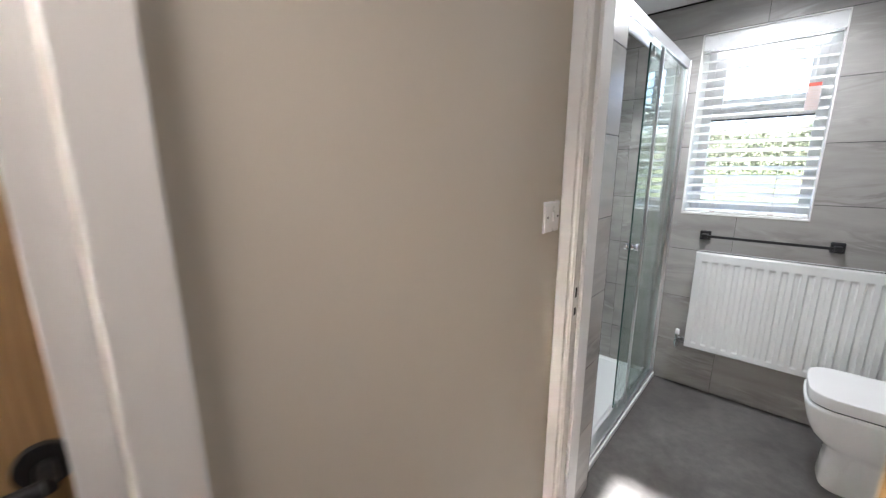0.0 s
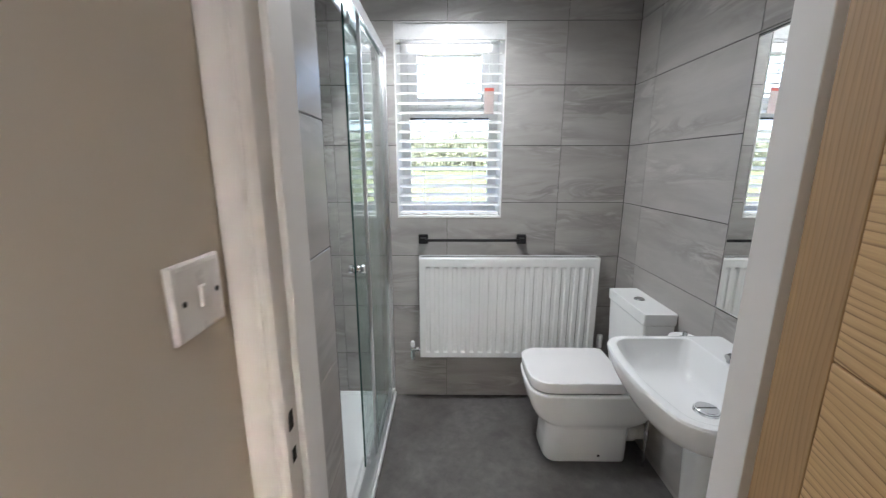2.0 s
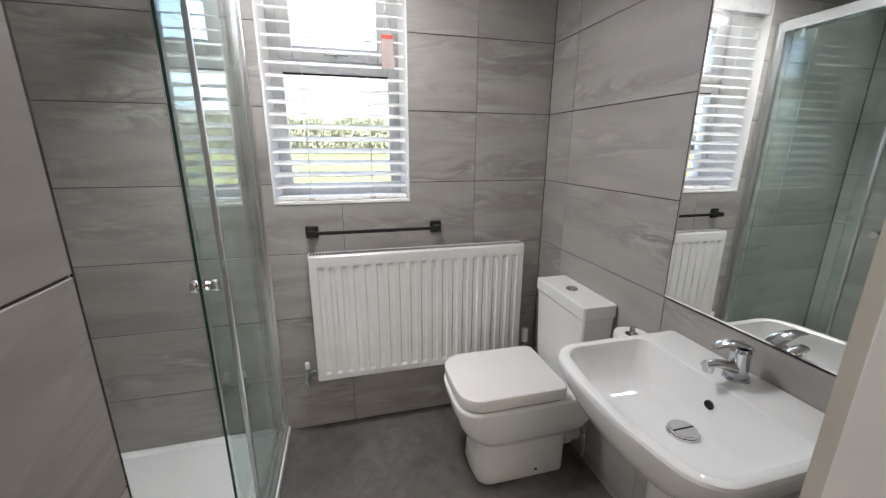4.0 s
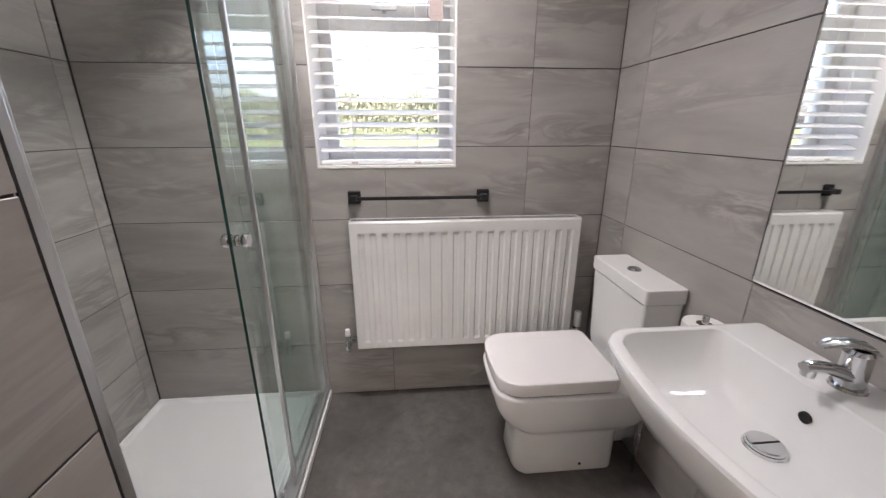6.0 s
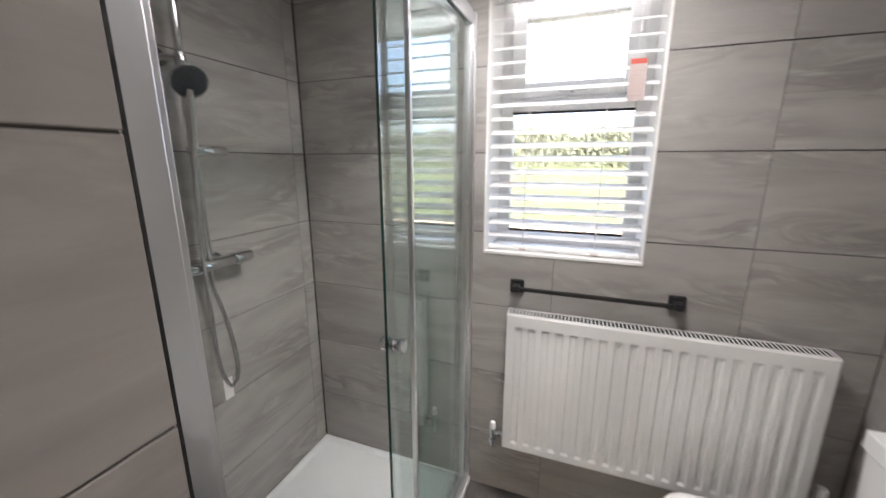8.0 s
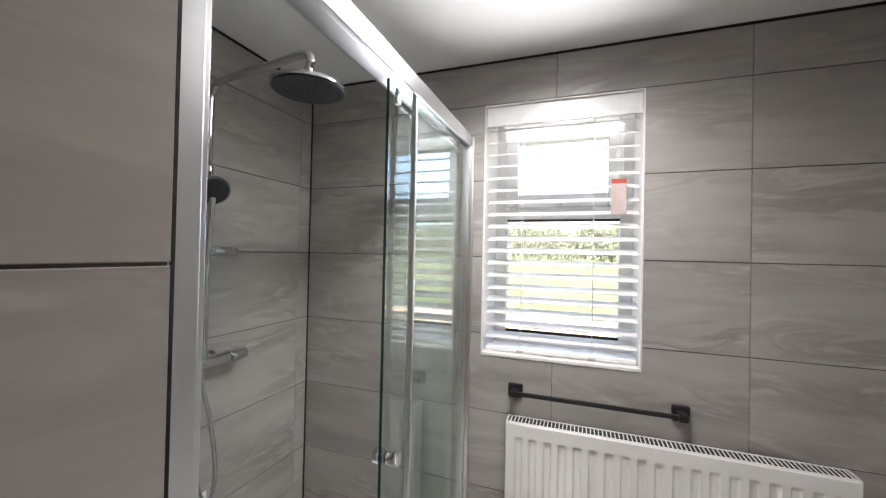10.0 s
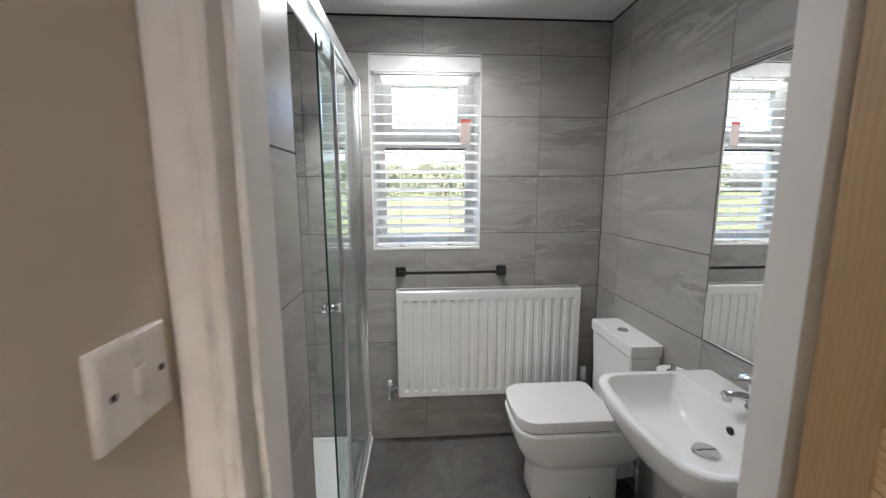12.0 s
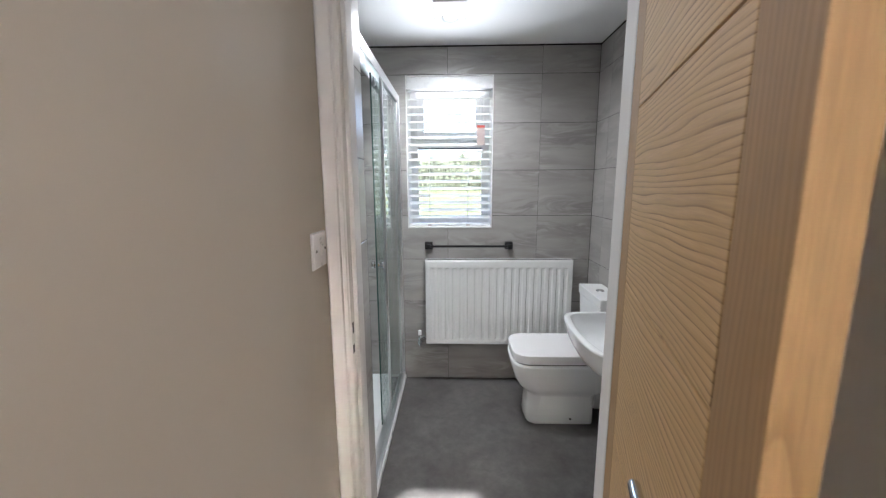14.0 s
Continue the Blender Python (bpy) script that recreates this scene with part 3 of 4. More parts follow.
def make_mixer():
    t = thing("shower_mixer", (LEFT, 2.15, 1.1), "chrome bar shower with rain head and hand shower", "shower")
    y, x = 2.165, LEFT + 0.055
    part("valve_bar", cyl(B(), (x, 2.045, 1.115), (x, 2.255, 1.115), 0.0215, None, 24, 0.003), CHROME, t)
    for a, b in ((2.26, 2.325), (2.04, 1.975)):
        bm = cyl(B(), (x, a - (0.006 if a > 2.1 else -0.006), 1.115), (x, b, 1.115), 0.024, 0.022, 28, 0.003)
        cyl(bm, (x, b, 1.115), (x, b + (0.003 if a > 2.1 else -0.003), 1.115), 0.012)
        box(bm, x + 0.018, x + 0.024, min(a, b) + 0.02, max(a, b) - 0.012, 1.111, 1.119, 0.001)
        part("control_knob", bm, CHROME, t)
    for yy in (2.085, 2.225):
        bm = cyl(B(), (LEFT + 0.001, yy, 1.115), (LEFT + 0.008, yy, 1.115), 0.028, 0.025, 28)
        cyl(bm, (LEFT + 0.008, yy, 1.115), (x, yy, 1.115), 0.014)
        part("wall_flange", bm, CHROME, t)
    part("riser_pipe", tube(B(), [(x, y, 1.13), (x, y, 1.5), (x, y, 1.93), (x + 0.012, y, 2.0), (x + 0.06, y - 0.006, 2.028), (-0.82, y - 0.03, 2.03), (-0.665, y - 0.055, 2.03), (-0.622, y - 0.062, 2.015), (-0.625, y - 0.064, 1.98), (-0.625, y - 0.064, 1.95)], 0.012, 14), CHROME, t)
    bm = cyl(B(), (x, y, 1.70), (x, y, 1.76), 0.015, None, 20, 0.002)
    cyl(bm, (LEFT + 0.001, y - 0.03, 1.745), (LEFT + 0.009, y - 0.03, 1.745), 0.026, 0.024)
    cyl(bm, (LEFT + 0.009, y - 0.03, 1.745), (x, y, 1.745), 0.010)
    part("wall_bracket", bm, CHROME, t)
    head = cyl(B(), (-0.625, y - 0.064, 1.925), (-0.625, y - 0.064, 1.936), 0.1, 0.098, 48, 0.002)
    cyl(head, (-0.625, y - 0.064, 1.936), (-0.625, y - 0.064, 1.958), 0.022, 0.014)
    h = part("rain_head", head, CHROME, t)
    bm = cyl(B(), (-0.625, y - 0.064, 1.9215), (-0.625, y - 0.064, 1.9248), 0.093, None, 48)
    face = part("spray_face", bm, RUBBER_AND_SHADE, h, "dark rubber spray face")
    bm = B()
    for ring, cnt in ((0.02, 8), (0.04, 14), (0.06, 20), (0.08, 26)):
        for k in range(cnt):
            a = 2 * math.pi * k / cnt
            c = (-0.625 + ring * math.cos(a), y - 0.064 + ring * math.sin(a))
            cyl(bm, (*c, 1.919), (*c, 1.9216), 0.0016, 0.0024, 6)
    tagged(part("nozzles", bm, RUBBER_AND_SHADE, h), kind="stuff")
    # slider, hand shower and hose
    bm = cyl(B(), (x + 0.028, y - 0.018, 1.482), (x + 0.028, y + 0.085, 1.482), 0.017, None, 20, 0.003)
    cyl(bm, (x - 0.014, y, 1.482), (x + 0.028, y, 1.482), 0.015, 0.012)
    part("slider", bm, CHROME, t)
    hx, hy = x + 0.055, y - 0.030
    part("hand_shower_handle", tube(B(), [(hx - 0.02, hy, 1.44), (hx - 0.006, hy, 1.53), (hx, hy, 1.61), (hx + 0.004, hy, 1.65)], 0.011, 14), CHROME, t)
    d = Vector((0.80, -0.25, -0.55)).normalized()
    c = Vector((hx + 0.004, hy, 1.674))
    bm = cyl(B(), c - d * 0.016, c + d * 0.002, 0.024, 0.050, 32)
    cyl(bm, c + d * 0.002, c + d * 0.010, 0.050, 0.049, 32)
    hs = part("hand_shower_head", bm, CHROME, t)
    bm = cyl(B(), c + d * 0.0102, c + d * 0.013, 0.045, 0.043, 32)
    part("hand_spray_face", bm, RUBBER_AND_SHADE, hs, "dark grey spray face with nozzles")
    part("hose", tube(B(), [(hx - 0.02, hy, 1.44), (hx - 0.024, hy - 0.01, 1.25), (hx - 0.022, hy - 0.016, 1.0), (hx - 0.012, hy - 0.02, 0.80), (hx, hy, 0.70), (hx + 0.008, hy + 0.028, 0.735), (hx, hy + 0.034, 0.83), (x + 0.012, y + 0.015, 0.95), (x, y, 1.04), (x, y, 1.10)], 0.0078, 10), CHROME, t, "flexible ribbed chrome hose")
    part("hose_label", box(B(), hx - 0.004, hx - 0.002, hy - 0.022, hy + 0.012, 0.655, 0.73, 0.0005), PAPER, t, "white paper label tied to the hose")


make_tray()
make_enclosure()
make_mixer()


# ---- radiator and towel rail ----
def make_radiator():
    x0, x1, z0, z1, yf, yb = -0.169, 0.815, 0.298, 0.886, 2.643, 2.690
    t = thing("radiator", (0.32, 2.70, 0.0), "white ribbed panel radiator with grille top, on tiled wall", "radiator")
    bm = B()
    n, per = 19, 14
    pitch = (x1 - x0 - 0.044) / n
    xs = [x0, x0 + 0.003, x0 + 0.020] + [x0 + 0.022 + pitch * (k / per) for k in range(n * per + 1)] + [x1 - 0.020, x1 - 0.003, x1]
    lo, hi = z0 + 0.028, z1 - 0.045
    zs = [z0, z0 + 0.003, z0 + 0.02] + [lo + 0.0025 * k for k in range(7)] + [lo + 0.06, (lo + hi) / 2, hi - 0.06] + [hi - 0.0025 * k for k in reversed(range(7))] + [z1 - 0.03, z1 - 0.003, z1]
    grid = []
    for z in zs:
        row = []
        edge = min(1.0, max(0.0, min(z - lo, hi - z) / 0.014))
        edge = edge * edge * (3 - 2 * edge)
        for x in xs:
            u = ((x - x0 - 0.022) / pitch) % 1.0
            rib = min(1.0, max(0.0, (0.5 - abs(u - 0.5)) / 0.075 - 3.1)) if x0 + 0.022 <= x <= x1 - 0.022 else 0.0
            rib = rib * rib * (3 - 2 * rib)
            lip = 0.003 if x in (x0, x1) or z in (z0, z1) else 0.0
            row.append(bm.verts.new((x, yf + lip + 0.0062 * rib * edge, z)))
        grid.append(row)
    for a, b in zip(grid, grid[1:]):
        for k in range(len(xs) - 1):
            bm.faces.new((a[k], a[k + 1], b[k + 1], b[k]))
    ring = grid[0] + [r[-1] for r in grid[1:]] + grid[-1][-2::-1] + [r[0] for r in grid[-2:0:-1]]
    back = [bm.verts.new((v.co.x, yf + 0.016, v.co.z)) for v in ring]
    for k in range(len(ring)):
        bm.faces.new((ring[k], back[k], back[(k + 1) % len(ring)], ring[(k + 1) % len(ring)]))
    bm.faces.new(back)
    part("front_panel", bm, ENAMEL, t, "", 38)
    for a in (x0 - 0.001, x1 - 0.001):
        part("side_panel", box(B(), a, a + 0.002, yf + 0.017, 2.708, z0 + 0.012, z1 + 0.002, 0.0006), ENAMEL, t)
    part("back_panel", box(B(), x0 + 0.01, x1 - 0.01, 2.7025, 2.7085, z0 + 0.02, z1 - 0.02, 0.003), ENAMEL, t)
    bm = B()
    for a, b in ((yf + 0.003, yf + 0.007), (2.702, 2.707)):
        box(bm, x0 + 0.002, x1 - 0.002, a, b, z1 - 0.002, z1 + 0.0042, 0.0006)
    m = 76
    for k in range(m + 1):
        a = x0 + 0.004 + (x1 - x0 - 0.008) * k / m
        box(bm, a - 0.0016, a + 0.0016, yf + 0.006, 2.702, z1 + 0.0025, z1 + 0.0042)
    part("top_grille", bm, ENAMEL, t, "slotted white top grille", 0)
    # black block under the slots paints the shade inside the radiator
    part("grille_shade_block", box(B(), x0 + 0.01, x1 - 0.01, yf + 0.0172, 2.7015, z0 + 0.03, z1 + 0.0015), DARK, t, "black block painted as the shade inside the radiator", 0)
    for sx, xx in ((-1, x0), (1, x1)):
        bm = cyl(B(), (xx + sx * 0.002, 2.672, z0 + 0.036), (xx + sx * 0.045, 2.672, z0 + 0.036), 0.009)
        cyl(bm, (xx + sx * 0.010, 2.672, z0 + 0.036), (xx + sx * 0.024, 2.672, z0 + 0.036), 0.014, None, 6)
        cyl(bm, (xx + sx * 0.045, 2.672, z0 + 0.010), (xx + sx * 0.045, 2.672, z0 + 0.055), 0.0115, None, 20, 0.002)
        cyl(bm, (xx + sx * 0.045, 2.672, z0 - 0.012), (xx + sx * 0.045, 2.672, z0 + 0.010), 0.0145, None, 6)
        cyl(bm, (xx + sx * 0.045, 2.672, z0 - 0.02), (xx + sx * 0.045, FAR - 0.001, z0 - 0.02), 0.0075)
        cyl(bm, (xx + sx * 0.045, 2.672, z0 - 0.028), (xx + sx * 0.045, 2.672, z0 - 0.010), 0.0085)
        v = part("valve", bm, CHROME, t, "chrome radiator valve")
        h = 0.032 if sx < 0 else 0.075
        part("valve_cap", cyl(B(), (xx + sx * 0.045, 2.672, z0 + 0.056), (xx + sx * 0.045, 2.672, z0 + 0.056 + h), 0.0125 if sx < 0 else 0.017, 0.0105 if sx < 0 else 0.016, 20, 0.003), PVC, v, "white plastic valve cap")
    for xx in (0.0, 0.64):
        part("wall_bracket", box(B(), xx, xx + 0.03, 2.704, FAR - 0.001, z0 + 0.08, z1 - 0.06), ENAMEL, t)


def make_towel_rail():
    t = thing("towel_rail", (0.124, FAR, 0.977), "matt black towel rail with square mounts on tiled wall", "towel rail")
    for x in (-0.148, 0.396):
        bm = box(B(), x - 0.027, x + 0.027, FAR - 0.012, FAR - 0.0005, 0.950, 1.004, 0.006, 3)
        box(bm, x - 0.014, x + 0.014, FAR - 0.055, FAR - 0.012, 0.964, 0.988, 0.003)
        part("mount", bm, BLACK, t)
    part("bar", box(B(), -0.134, 0.382, FAR - 0.052, FAR - 0.038, 0.970, 0.984, 0.002), BLACK, t)


make_radiator()
make_towel_rail()


# ---- toilet ----
def make_toilet():
    t = thing("toilet", (0.65, 2.31, 0), "white close-coupled toilet with lid closed, on dark floor", "toilet")
    y0, y1 = 2.137, 2.485
    def sec(z, x0, x1, iy, r, rb=0.03):
        return rrect(x0, x1, y0 + iy, y1 - iy, (r, rb, rb, r), z, 8, 0.012)
    bm = B()
    loft(bm, [sec(0.0, 0.462, 0.835, 0.064, 0.045), sec(0.012, 0.457, 0.835, 0.060, 0.05), sec(0.10, 0.462, 0.836, 0.062, 0.055), sec(0.175, 0.466, 0.838, 0.062, 0.06),
              sec(0.192, 0.455, 0.85, 0.055, 0.07), sec(0.205, 0.438, 0.87, 0.044, 0.08), sec(0.235, 0.412, 0.90, 0.028, 0.085), sec(0.28, 0.390, 0.92, 0.014, 0.085),
              sec(0.33, 0.375, 0.93, 0.006, 0.082), sec(0.374, 0.3655, 0.935, 0.0, 0.083), sec(0.3855, 0.366, 0.935, 0.0005, 0.082), sec(0.3885, 0.370, 0.93, 0.0045, 0.079), sec(0.389, 0.376, 0.93, 0.01, 0.075)])
    part("pan", bm, CERAMIC, t, "", 60)
    # dark ring that paints the shade between pan and lid
    bm = B()
    loft(bm, [sec(0.3892, 0.3795, 0.775, 0.014, 0.072), sec(0.3958, 0.3795, 0.775, 0.014, 0.072)])
    part("lid_shade_ring", bm, RUBBER_AND_SHADE, t, "dark ring painted as the shade under the lid", 30)
    bm = B()
    loft(bm, [sec(0.396, 0.376, 0.782, 0.011, 0.074), sec(0.397, 0.3725, 0.785, 0.007, 0.077), sec(0.4415, 0.3685, 0.785, 0.0035, 0.08), sec(0.4452, 0.370, 0.784, 0.005, 0.079), sec(0.4475, 0.3745, 0.78, 0.0095, 0.075)])
    part("lid", bm, SEAT, t, "closed white lid", 33)
    for yy in (2.20, 2.42):
        part("hinge", cyl(B(), (0.79, yy - 0.02, 0.405), (0.79, yy + 0.02, 0.405), 0.010, None, 16, 0.002), CHROME, t)
    bm = B()
    loft(bm, [rrect(0.825, 0.941, 2.15, 2.465, 0.012, 0.387), rrect(0.818, 0.942, 2.146, 2.471, 0.012, 0.45), rrect(0.8085, 0.942, 2.1365, 2.4795, 0.012, 0.719)])
    c = part("cistern", bm, CERAMIC, t, "", 28)
    bm = B()
    loft(bm, [rrect(0.83, 0.94, 2.155, 2.46, 0.008, 0.719), rrect(0.83, 0.94, 2.155, 2.46, 0.008, 0.7225), rrect(0.8055, 0.943, 2.1325, 2.4835, 0.009, 0.723), rrect(0.803, 0.943, 2.130, 2.486, 0.010, 0.7255), rrect(0.803, 0.943, 2.130, 2.486, 0.010, 0.770),
              rrect(0.8045, 0.942, 2.1315, 2.4845, 0.009, 0.773), rrect(0.808, 0.94, 2.135, 2.481, 0.008, 0.774)])
    lid = part("cistern_lid", bm, CERAMIC, c, "", 28)
    bm = cyl(B(), (0.872, 2.318, 0.774), (0.872, 2.318, 0.778), 0.024, 0.022, 32)
    cyl(bm, (0.872, 2.318, 0.778), (0.872, 2.318, 0.7805), 0.019, 0.018, 32)
    part("flush_button", bm, CHROME, t, "round chrome flush button")
    bm = cyl(B(), (0.70, 2.1962, 0.035), (0.70, 2.203, 0.035), 0.006)
    part("screw_cap", bm, DARK, t)
    bm = cyl(B(), (0.80, 2.31, 0.10), (0.944, 2.31, 0.10), 0.05, None, 24)
    cyl(bm, (0.865, 2.31, 0.10), (0.90, 2.31, 0.10), 0.058, None, 24, 0.004)
    part("waste_pipe", bm, PVC, t)
    bm = cyl(B(), (0.90, 2.175, 0.0), (0.90, 2.175, 0.30), 0.0075, None, 14)
    cyl(bm, (0.90, 2.175, 0.13), (0.90, 2.175, 0.19), 0.012, None, 14, 0.002)
    part("supply_pipe", bm, CHROME, t)


make_toilet()


# ---- basin ----
def make_basin():
    t = thing("wash_basin", (0.78, 1.645, 0), "white pedestal wash basin with shallow square bowl", "basin")
    y0, y1, x1 = 1.395, 1.893, 0.943
    def ring(z, x0, iy, r, xb=None, bow=0.035, rb=0.012):
        return rrect(x0, x1 if xb is None else xb, y0 + iy, y1 - iy, (r, rb, rb, r), z, 8, bow)
    bm = B()
    loft(bm, [ring(0.600, 0.70, 0.15, 0.05, 0.92), ring(0.612, 0.665, 0.13, 0.06, 0.93), ring(0.645, 0.618, 0.085, 0.08, 0.94), ring(0.685, 0.575, 0.042, 0.085), ring(0.73, 0.551, 0.018, 0.075),
              ring(0.775, 0.538, 0.004, 0.065), ring(0.787, 0.537, 0.002, 0.062), ring(0.793, 0.540, 0.004, 0.06), ring(0.795, 0.547, 0.010, 0.055, 0.938),
              ring(0.7948, 0.558, 0.020, 0.05, 0.822, 0.032, 0.022), ring(0.7925, 0.562, 0.024, 0.048, 0.818, 0.031, 0.022), ring(0.76, 0.573, 0.035, 0.05, 0.808, 0.026, 0.03),
              ring(0.715, 0.592, 0.055, 0.055, 0.798, 0.022, 0.04), ring(0.690, 0.614, 0.082, 0.05, 0.786, 0.018, 0.045), ring(0.680, 0.645, 0.12, 0.04, 0.772, 0.01, 0.04), ring(0.678, 0.68, 0.19, 0.02, 0.75, 0.0, 0.02)], cap0=True)
    part("bowl", bm, CERAMIC, t, "", 32)
    bm = B()
    def ped(z, w, x0):
        return rrect(x0, 0.935, 1.645 - w, 1.645 + w, (w * 0.75, 0.01, 0.01, w * 0.75), z, 8)
    loft(bm, [ped(0.0, 0.098, 0.735), ped(0.01, 0.1, 0.73), ped(0.05, 0.092, 0.742), ped(0.30, 0.083, 0.735), ped(0.55, 0.09, 0.72), ped(0.63, 0.105, 0.69)])
    part("pedestal", bm, CERAMIC, t, "tapered white pedestal", 60)
    bm = cyl(B(), (0.738, 1.632, 0.679), (0.738, 1.632, 0.684), 0.036, 0.034, 36)
    cyl(bm, (0.738, 1.632, 0.684), (0.738, 1.632, 0.690), 0.033, 0.031, 36, 0.002)
    w = part("waste_plug", bm, CHROME, t, "chrome pop-up waste with a groove")
    # black bar across the plug paints the shade of its groove
    part("plug_groove_shade", box(B(), 0.710, 0.766, 1.630, 1.634, 0.6895, 0.6905), DARK, w)
    # black disc that paints the shade in the overflow hole
    bm = cyl(B(), (0.799, 1.632, 0.742), (0.8045, 1.632, 0.7425), 0.011, None, 24)
    part("overflow", bm, DARK, t, "black disc painted as the shade in the overflow hole")


def make_tap():
    t = thing("basin_tap", (0.885, 1.645, 0.795), "chrome single-lever mixer tap on the basin deck", "tap")
    c = (0.885, 1.645)
    bm = cyl(B(), (*c, 0.7945), (*c, 0.80), 0.029, 0.027, 32)
    loft(bm, [rrect(c[0] - 0.022, c[0] + 0.022, c[1] - 0.021, c[1] + 0.021, 0.019, 0.80), rrect(c[0] - 0.022, c[0] + 0.022, c[1] - 0.02, c[1] + 0.02, 0.019, 0.84), rrect(c[0] - 0.024, c[0] + 0.021, c[1] - 0.02, c[1] + 0.02, 0.019, 0.866), rrect(c[0] - 0.015, c[0] + 0.013, c[1] - 0.014, c[1] + 0.014, 0.013, 0.873)])
    part("body", bm, CHROME, t)
    bm = B()
    secs = [(-0.01, 0.820, 0.017, 0.016), (-0.035, 0.832, 0.015, 0.013), (-0.065, 0.842, 0.0135, 0.010), (-0.095, 0.845, 0.0125, 0.009), (-0.104, 0.843, 0.011, 0.008)]
    loft(bm, [[Vector((c[0] + dx, c[1] + w * math.cos(2 * math.pi * k / 16), z + h * math.sin(2 * math.pi * k / 16))) for k in range(16)] for dx, z, w, h in secs])
    cyl(bm, (c[0] - 0.092, c[1], 0.845), (c[0] - 0.092, c[1], 0.826), 0.0115, 0.011, 20)
    part("spout", bm, CHROME, t)
    bm = B()
    secs = [(0.024, 0.868, 0.017, 0.006), (0.0, 0.882, 0.020, 0.009), (-0.03, 0.890, 0.018, 0.007), (-0.065, 0.892, 0.014, 0.005), (-0.088, 0.886, 0.009, 0.003)]
    loft(bm, [[Vector((c[0] + dx, c[1] + w * math.cos(2 * math.pi * k / 16), z + h * math.sin(2 * math.pi * k / 16))) for k in range(16)] for dx, z, w, h in secs])
    part("lever", bm, CHROME, t)


def make_mirror():
    t = thing("wall_mirror", (RIGHT, 1.64, 1.32), "tall clear wall mirror above the basin", "mirror")
    y0, y1, z0, z1 = 1.337, 1.936, 0.885, 1.768
    def r(i, x):
        return [Vector((x, a, b)) for a, b in ((y0 + i, z0 + i), (y1 - i, z0 + i), (y1 - i, z1 - i), (y0 + i, z1 - i))]
    part("mirror_glass", loft(B(), [r(0, RIGHT - 0.001), r(0, RIGHT - 0.0045), r(0.006, RIGHT - 0.006)]), MIRROR, t, "", 0)
    bm = B()
    for a, b, c, d in ((y0 - 0.004, y0, z0 - 0.004, z1 + 0.004), (y1, y1 + 0.004, z0 - 0.004, z1 + 0.004), (y0, y1, z0 - 0.004, z0), (y0, y1, z1, z1 + 0.004)):
        box(bm, RIGHT - 0.003, RIGHT - 0.0005, a, b, c, d)
    part("edge", bm, DARK, t, "thin dark mirror edge", 0)


def make_paper():
    t = thing("toilet_paper_holder", (0.90, 1.985, 0.70), "upright chrome holder with a white paper roll", "paper holder")
    bm = cyl(B(), (RIGHT - 0.001, 1.972, 0.632), (RIGHT - 0.009, 1.972, 0.632), 0.024, None, 24, 0.002)
    cyl(bm, (RIGHT - 0.009, 1.972, 0.632), (0.872, 1.972, 0.632), 0.008)
    cyl(bm, (0.872, 1.972, 0.624), (0.872, 1.972, 0.772), 0.0085, None, 16, 0.002)
    part("holder", bm, CHROME, t)
    bm = B()
    n = 40
    def circ(r, z):
        return [Vector((0.872 + r * math.cos(2 * math.pi * k / n), 1.972 + r * math.sin(2 * math.pi * k / n), z)) for k in range(n)]
    loft(bm, [circ(0.02, 0.648), circ(0.052, 0.648), circ(0.0535, 0.652), circ(0.0535, 0.743), circ(0.052, 0.747), circ(0.02, 0.747)], False, False)
    roll = part("paper_roll", bm, PAPER, t)
    part("core", loft(B(), [circ(0.0198, 0.649), circ(0.0198, 0.7465)], False, False), CARD, roll, "brown card core")


make_basin()
make_tap()
make_mirror()
make_paper()

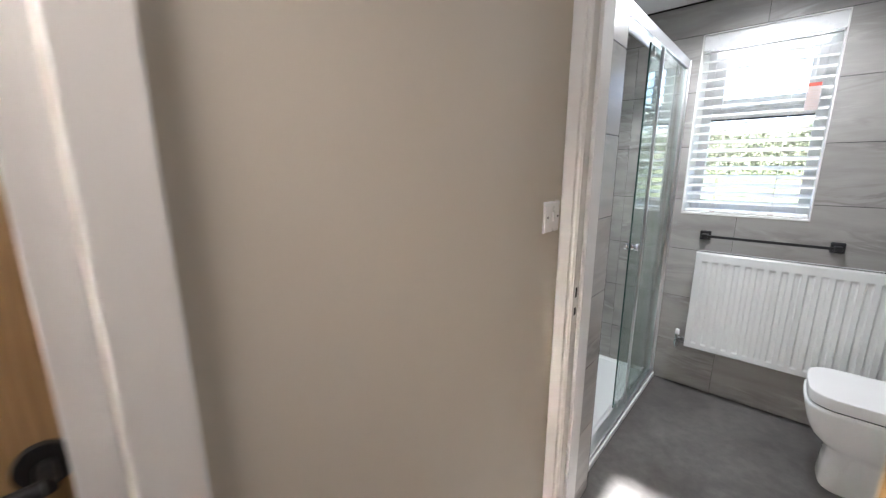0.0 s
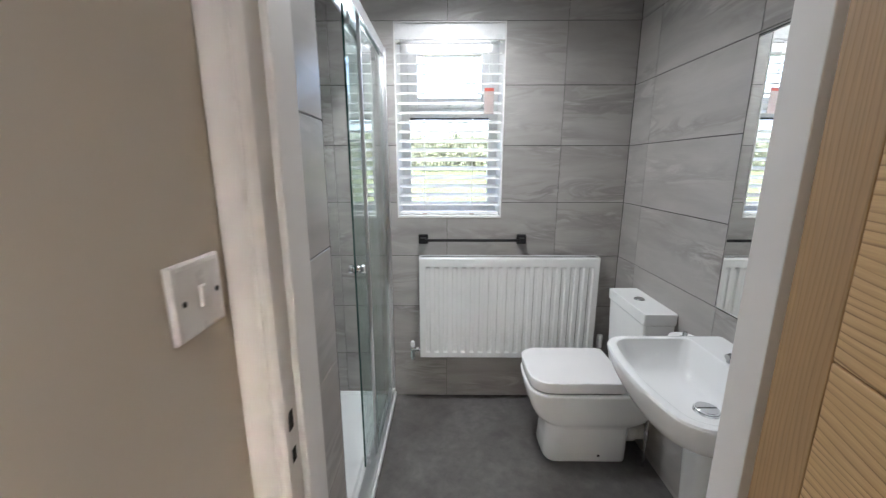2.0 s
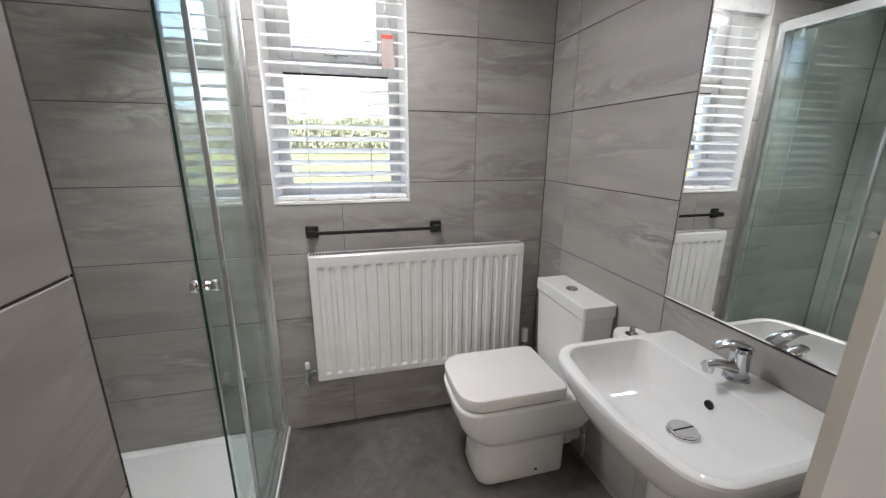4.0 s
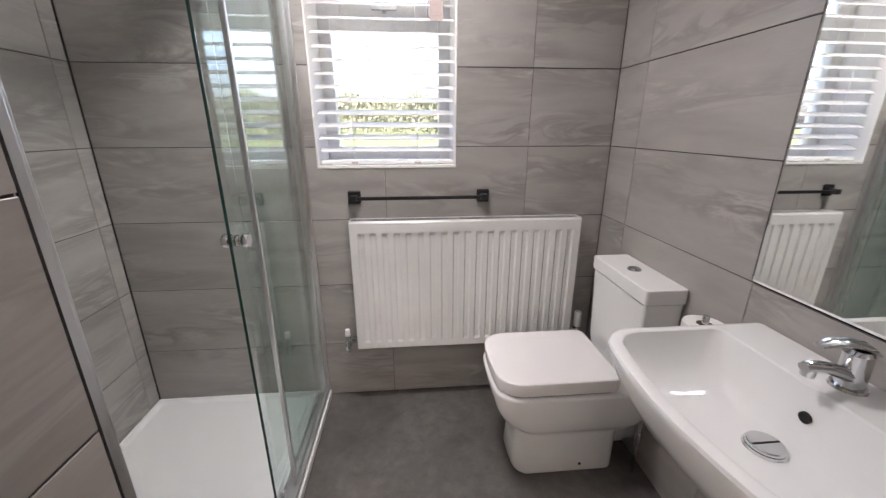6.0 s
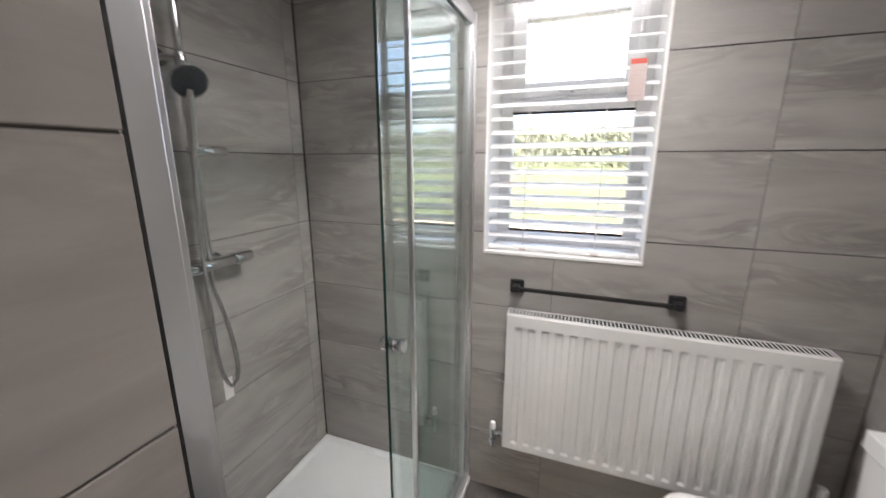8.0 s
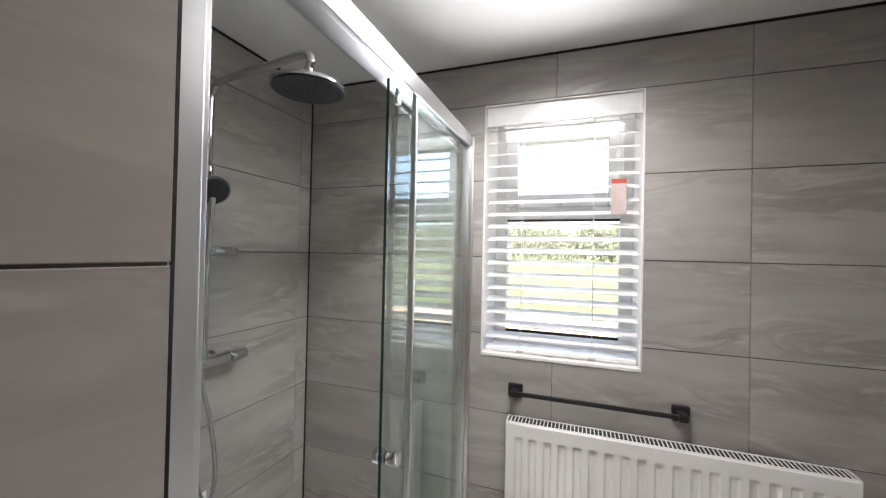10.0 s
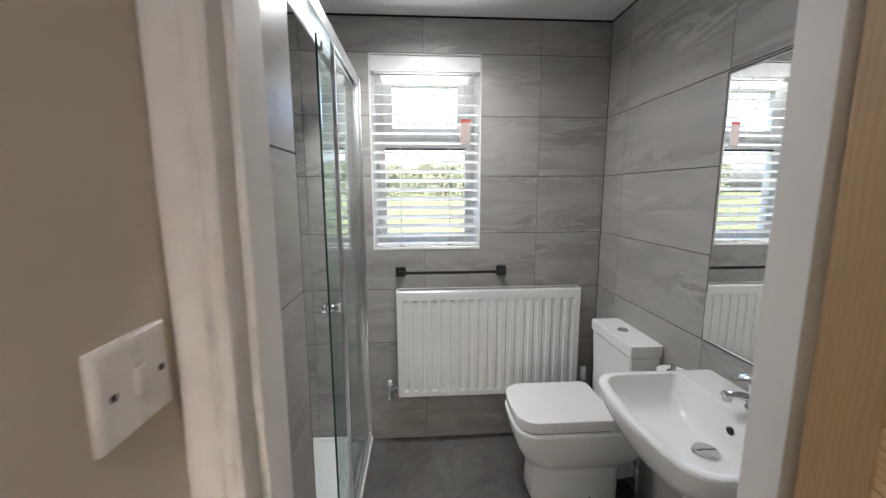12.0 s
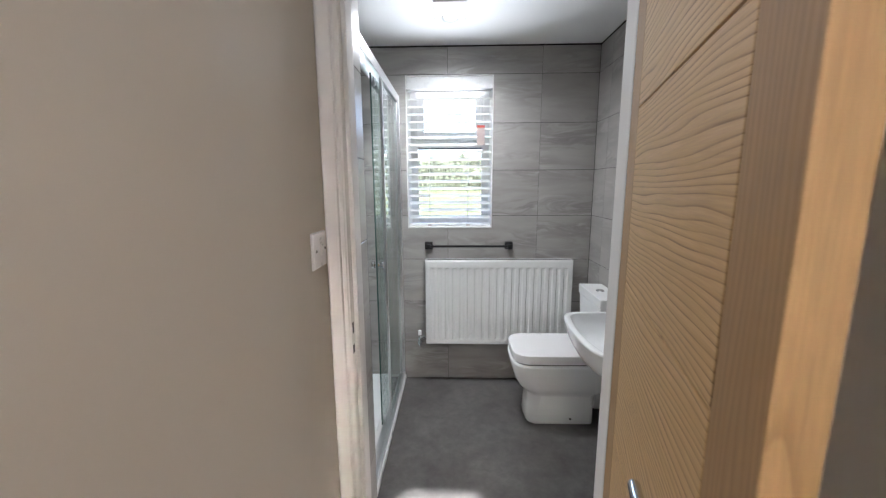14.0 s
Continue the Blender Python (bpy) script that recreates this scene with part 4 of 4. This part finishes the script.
# ---- doorway, door and hall ----
def make_frame():
    t = tagged(new("door_frame"), "white gloss door lining and moulded architrave", "door frame", kind="structure")
    X0, X1 = -0.262, 0.500
    bm = box(B(), X0 - 0.03, X0, OUT - 0.003, IN, 0, 2.03, 0.002)
    part("lining_latch_side", bm, GLOSS, t)
    part("lining_hinge_side", box(B(), X1, X1 + 0.025, OUT - 0.003, 1.256, 0, 2.03, 0.002), GLOSS, t)
    part("lining_head", box(B(), X0, X1, OUT - 0.003, IN + 0.004, 2.00, 2.03, 0.002), GLOSS, t)
    bm = box(B(), X0, X0 + 0.012, 1.186, 1.222, 0, 2.00, 0.002)
    box(bm, X1 - 0.027, X1, 1.190, 1.256, 0, 2.00, 0.002)
    box(bm, X0 + 0.012, X1 - 0.027, 1.186, 1.222, 1.988, 2.00, 0.002)
    part("door_stop", bm, GLOSS, t)
    # moulded architraves, drawn as a stepped section
    prof = [(0.0, 0.0), (0.0, 0.006), (0.006, 0.011), (0.012, 0.011), (0.016, 0.0085), (0.020, 0.0125), (0.028, 0.0145), (0.044, 0.017), (0.050, 0.017), (0.053, 0.014), (0.053, 0.0)]
    def strip(x_in, sx):
        return loft(B(), [[Vector((x_in + sx * u, OUT - 0.003 - d, z)) for u, d in prof] for z in (0.0, 2.06)])
    part("architrave_latch_side", strip(X0 + 0.006, -1), GLOSS, t, "", 30)
    part("architrave_hinge_side", strip(X1 + 0.006, 1), GLOSS, t, "", 30)
    bm = loft(B(), [[Vector((x, OUT - 0.003 - d, 2.006 + u)) for u, d in prof] for x in (X0 - 0.047, X1 + 0.059)])
    part("architrave_head", bm, GLOSS, t, "", 30)
    # black plates on the lining paint the shade inside the latch slots
    for z, h in ((0.992, 0.016), (0.930, 0.012)):
        bm = box(B(), X0 + 0.0004, X0 + 0.0008, 1.158, 1.172, z - h, z + h)
        part("latch_hole_shade", bm, DARK, t, "black patch painted as the shade in a latch slot", 0)
    bm = box(B(), X0 + 0.0004, X0 + 0.0014, 1.1535, 1.1572, 0.978, 1.004)
    part("strike_lip", bm, CHROME, t)
    part("edge_trim", box(B(), NIB_X - 0.002, NIB_X + 0.004, IN + 0.001, IN + 0.015, 0, 2.245, 0.001), ALU, t, "bright metal tile edge trim")
    part("threshold", box(B(), X0, X1, 1.20, 1.245, 0.0005, 0.006, 0.002), ALU, t)


def make_door(name, w, h, label):
    """An oak leaf in its own axes: hinge edge at x = 0, width along +x, thickness along +y, foot at z = 0."""
    t = thing(name, (0, 0, 0), label, "door")
    st = 0.104
    part("stile_hinge_side", box(B(), 0, st - 0.0015, 0, 0.038, 0, h, 0.0015), OAK_V, t)
    part("stile_latch_side", box(B(), w - st + 0.0015, w, 0, 0.038, 0, h, 0.0015), OAK_V, t)
    part("core", box(B(), st - 0.002, w - st + 0.002, 0.004, 0.034, 0.0, h), OAK_V, t)
    zs = [0.0, 0.345, 0.745, 1.145, 1.545, h]
    for a, b in zip(zs, zs[1:]):
        part("panel", box(B(), st, w - st, 0, 0.038, a + 0.0015, b - 0.0015, 0.002), OAK_H, t, "oak panel with crosswise flame grain")
    return t


def make_handle(t, w, z, metal=CHROME, label="chrome lever handle"):
    for s, y in ((-1, 0.0), (1, 0.038)):
        bm = cyl(B(), (w - 0.06, y, z), (w - 0.06, y + s * 0.008, z), 0.026, 0.025, 32)
        cyl(bm, (w - 0.06, y + s * 0.008, z), (w - 0.06, y + s * 0.048, z), 0.009)
        cyl(bm, (w - 0.062, y + s * 0.048, z), (w - 0.175, y + s * 0.048, z), 0.009, 0.008, 18, 0.003)
        part("lever_handle", bm, metal, t, label)


make_frame()
leaf = make_door("door_1", 0.762, 1.98, "oak door with crosswise grain, standing open into the hall")
make_handle(leaf, 0.762, 0.99)
for z in (0.22, 1.72):
    bm = cyl(B(), (-0.006, 0.043, z), (-0.006, 0.043, z + 0.09), 0.0065, None, 14, 0.002)
    box(bm, -0.002, 0.0005, 0.004, 0.040, z, z + 0.09)
    part("hinge", bm, CHROME, leaf, "chrome butt hinge")
leaf.matrix_basis = pose(0.498, 1.150, 0.008, 0, 0, 254.2) @ pose(0, -0.038, 0)

other = make_door("door_2", 0.762, 1.98, "closed oak door in a white frame along the hall")
make_handle(other, 0.762, 1.05, BLACK, "dark lever handle")
other.matrix_basis = pose(-0.372, D0 + 0.003, 0.008, 0, 0, 90)


def make_other_frame():
    t = tagged(new("door_frame_hall"), "white door frame along the hall", "door frame", kind="structure")
    for a, b in ((D1 - 0.002, D1 + 0.068), (D0 - 0.068, D0 + 0.002)):
        part("architrave", box(B(), HALL + 0.0005, HALL + 0.017, a, b, 0, 2.07, 0.005, 3), GLOSS, t)
    part("architrave", box(B(), HALL + 0.0005, HALL + 0.016, D0, D1, 2.005, 2.07, 0.005, 3), GLOSS, t)
    bm = box(B(), -0.329, HALL - 0.004, D1 - 0.042, D1 - 0.003, 0, 2.0, 0.002)
    part("lining", bm, GLOSS, t)


make_other_frame()


def make_switch():
    t = thing("light_switch", (HALL, 1.06, 1.232), "white single light switch on the cream wall", "light switch")
    y0, y1, z0, z1 = 1.016, 1.102, 1.189, 1.275
    def r(i, x):
        return [Vector((x, a, b)) for a, b in ((y0 + i, z0 + i), (y1 - i, z0 + i), (y1 - i, z1 - i), (y0 + i, z1 - i))]
    part("plate", loft(B(), [r(0, HALL + 0.0005), r(0, HALL + 0.005), r(0.002, HALL + 0.0078), r(0.006, HALL + 0.009)]), PVC, t, "", 25)
    bm = box(B(), HALL + 0.009, HALL + 0.0135, 1.0535, 1.0645, 1.220, 1.246, 0.002)
    part("rocker", bm, PVC, t)
    for yy in (1.030, 1.088):
        bm = cyl(B(), (HALL + 0.0088, yy, 1.232), (HALL + 0.0096, yy, 1.232), 0.0036, None, 14)
        part("screw", bm, BLACK, t, "dark screw head")


def make_fan():
    t = thing("ceiling_fan_light", (0.004, 2.27, CEILING), "white square extractor grille with a round light lens", "extractor fan")
    z = CEILING
    part("plate", box(B(), -0.078, 0.086, 2.06, 2.385, z - 0.010, z - 0.0005, 0.003), PVC, t)
    part("cowl", box(B(), -0.076, 0.084, 2.08, 2.225, z - 0.032, z - 0.010, 0.004), PVC, t)
    # solid dark slab that paints the shade in the cowl's air gap
    part("air_gap_shade", box(B(), -0.070, 0.078, 2.225, 2.2265, z - 0.030, z - 0.012), GROUT, t)
    bm = B()
    n = 36
    def c(r, dz):
        return [Vector((0.004 + r * math.cos(2 * math.pi * k / n), 2.312 + r * math.sin(2 * math.pi * k / n), z - dz)) for k in range(n)]
    loft(bm, [c(0.048, 0.010), c(0.047, 0.014), c(0.040, 0.016), c(0.034, 0.012)], False, False)
    part("bezel", bm, ALU, t, "grey metal light bezel")
    part("lens", cyl(B(), (0.004, 2.312, z - 0.0125), (0.004, 2.312, z - 0.0105), 0.034, None, 36), LENS, t)


make_switch()
make_fan()

# ---- tiles ----
lay_all()
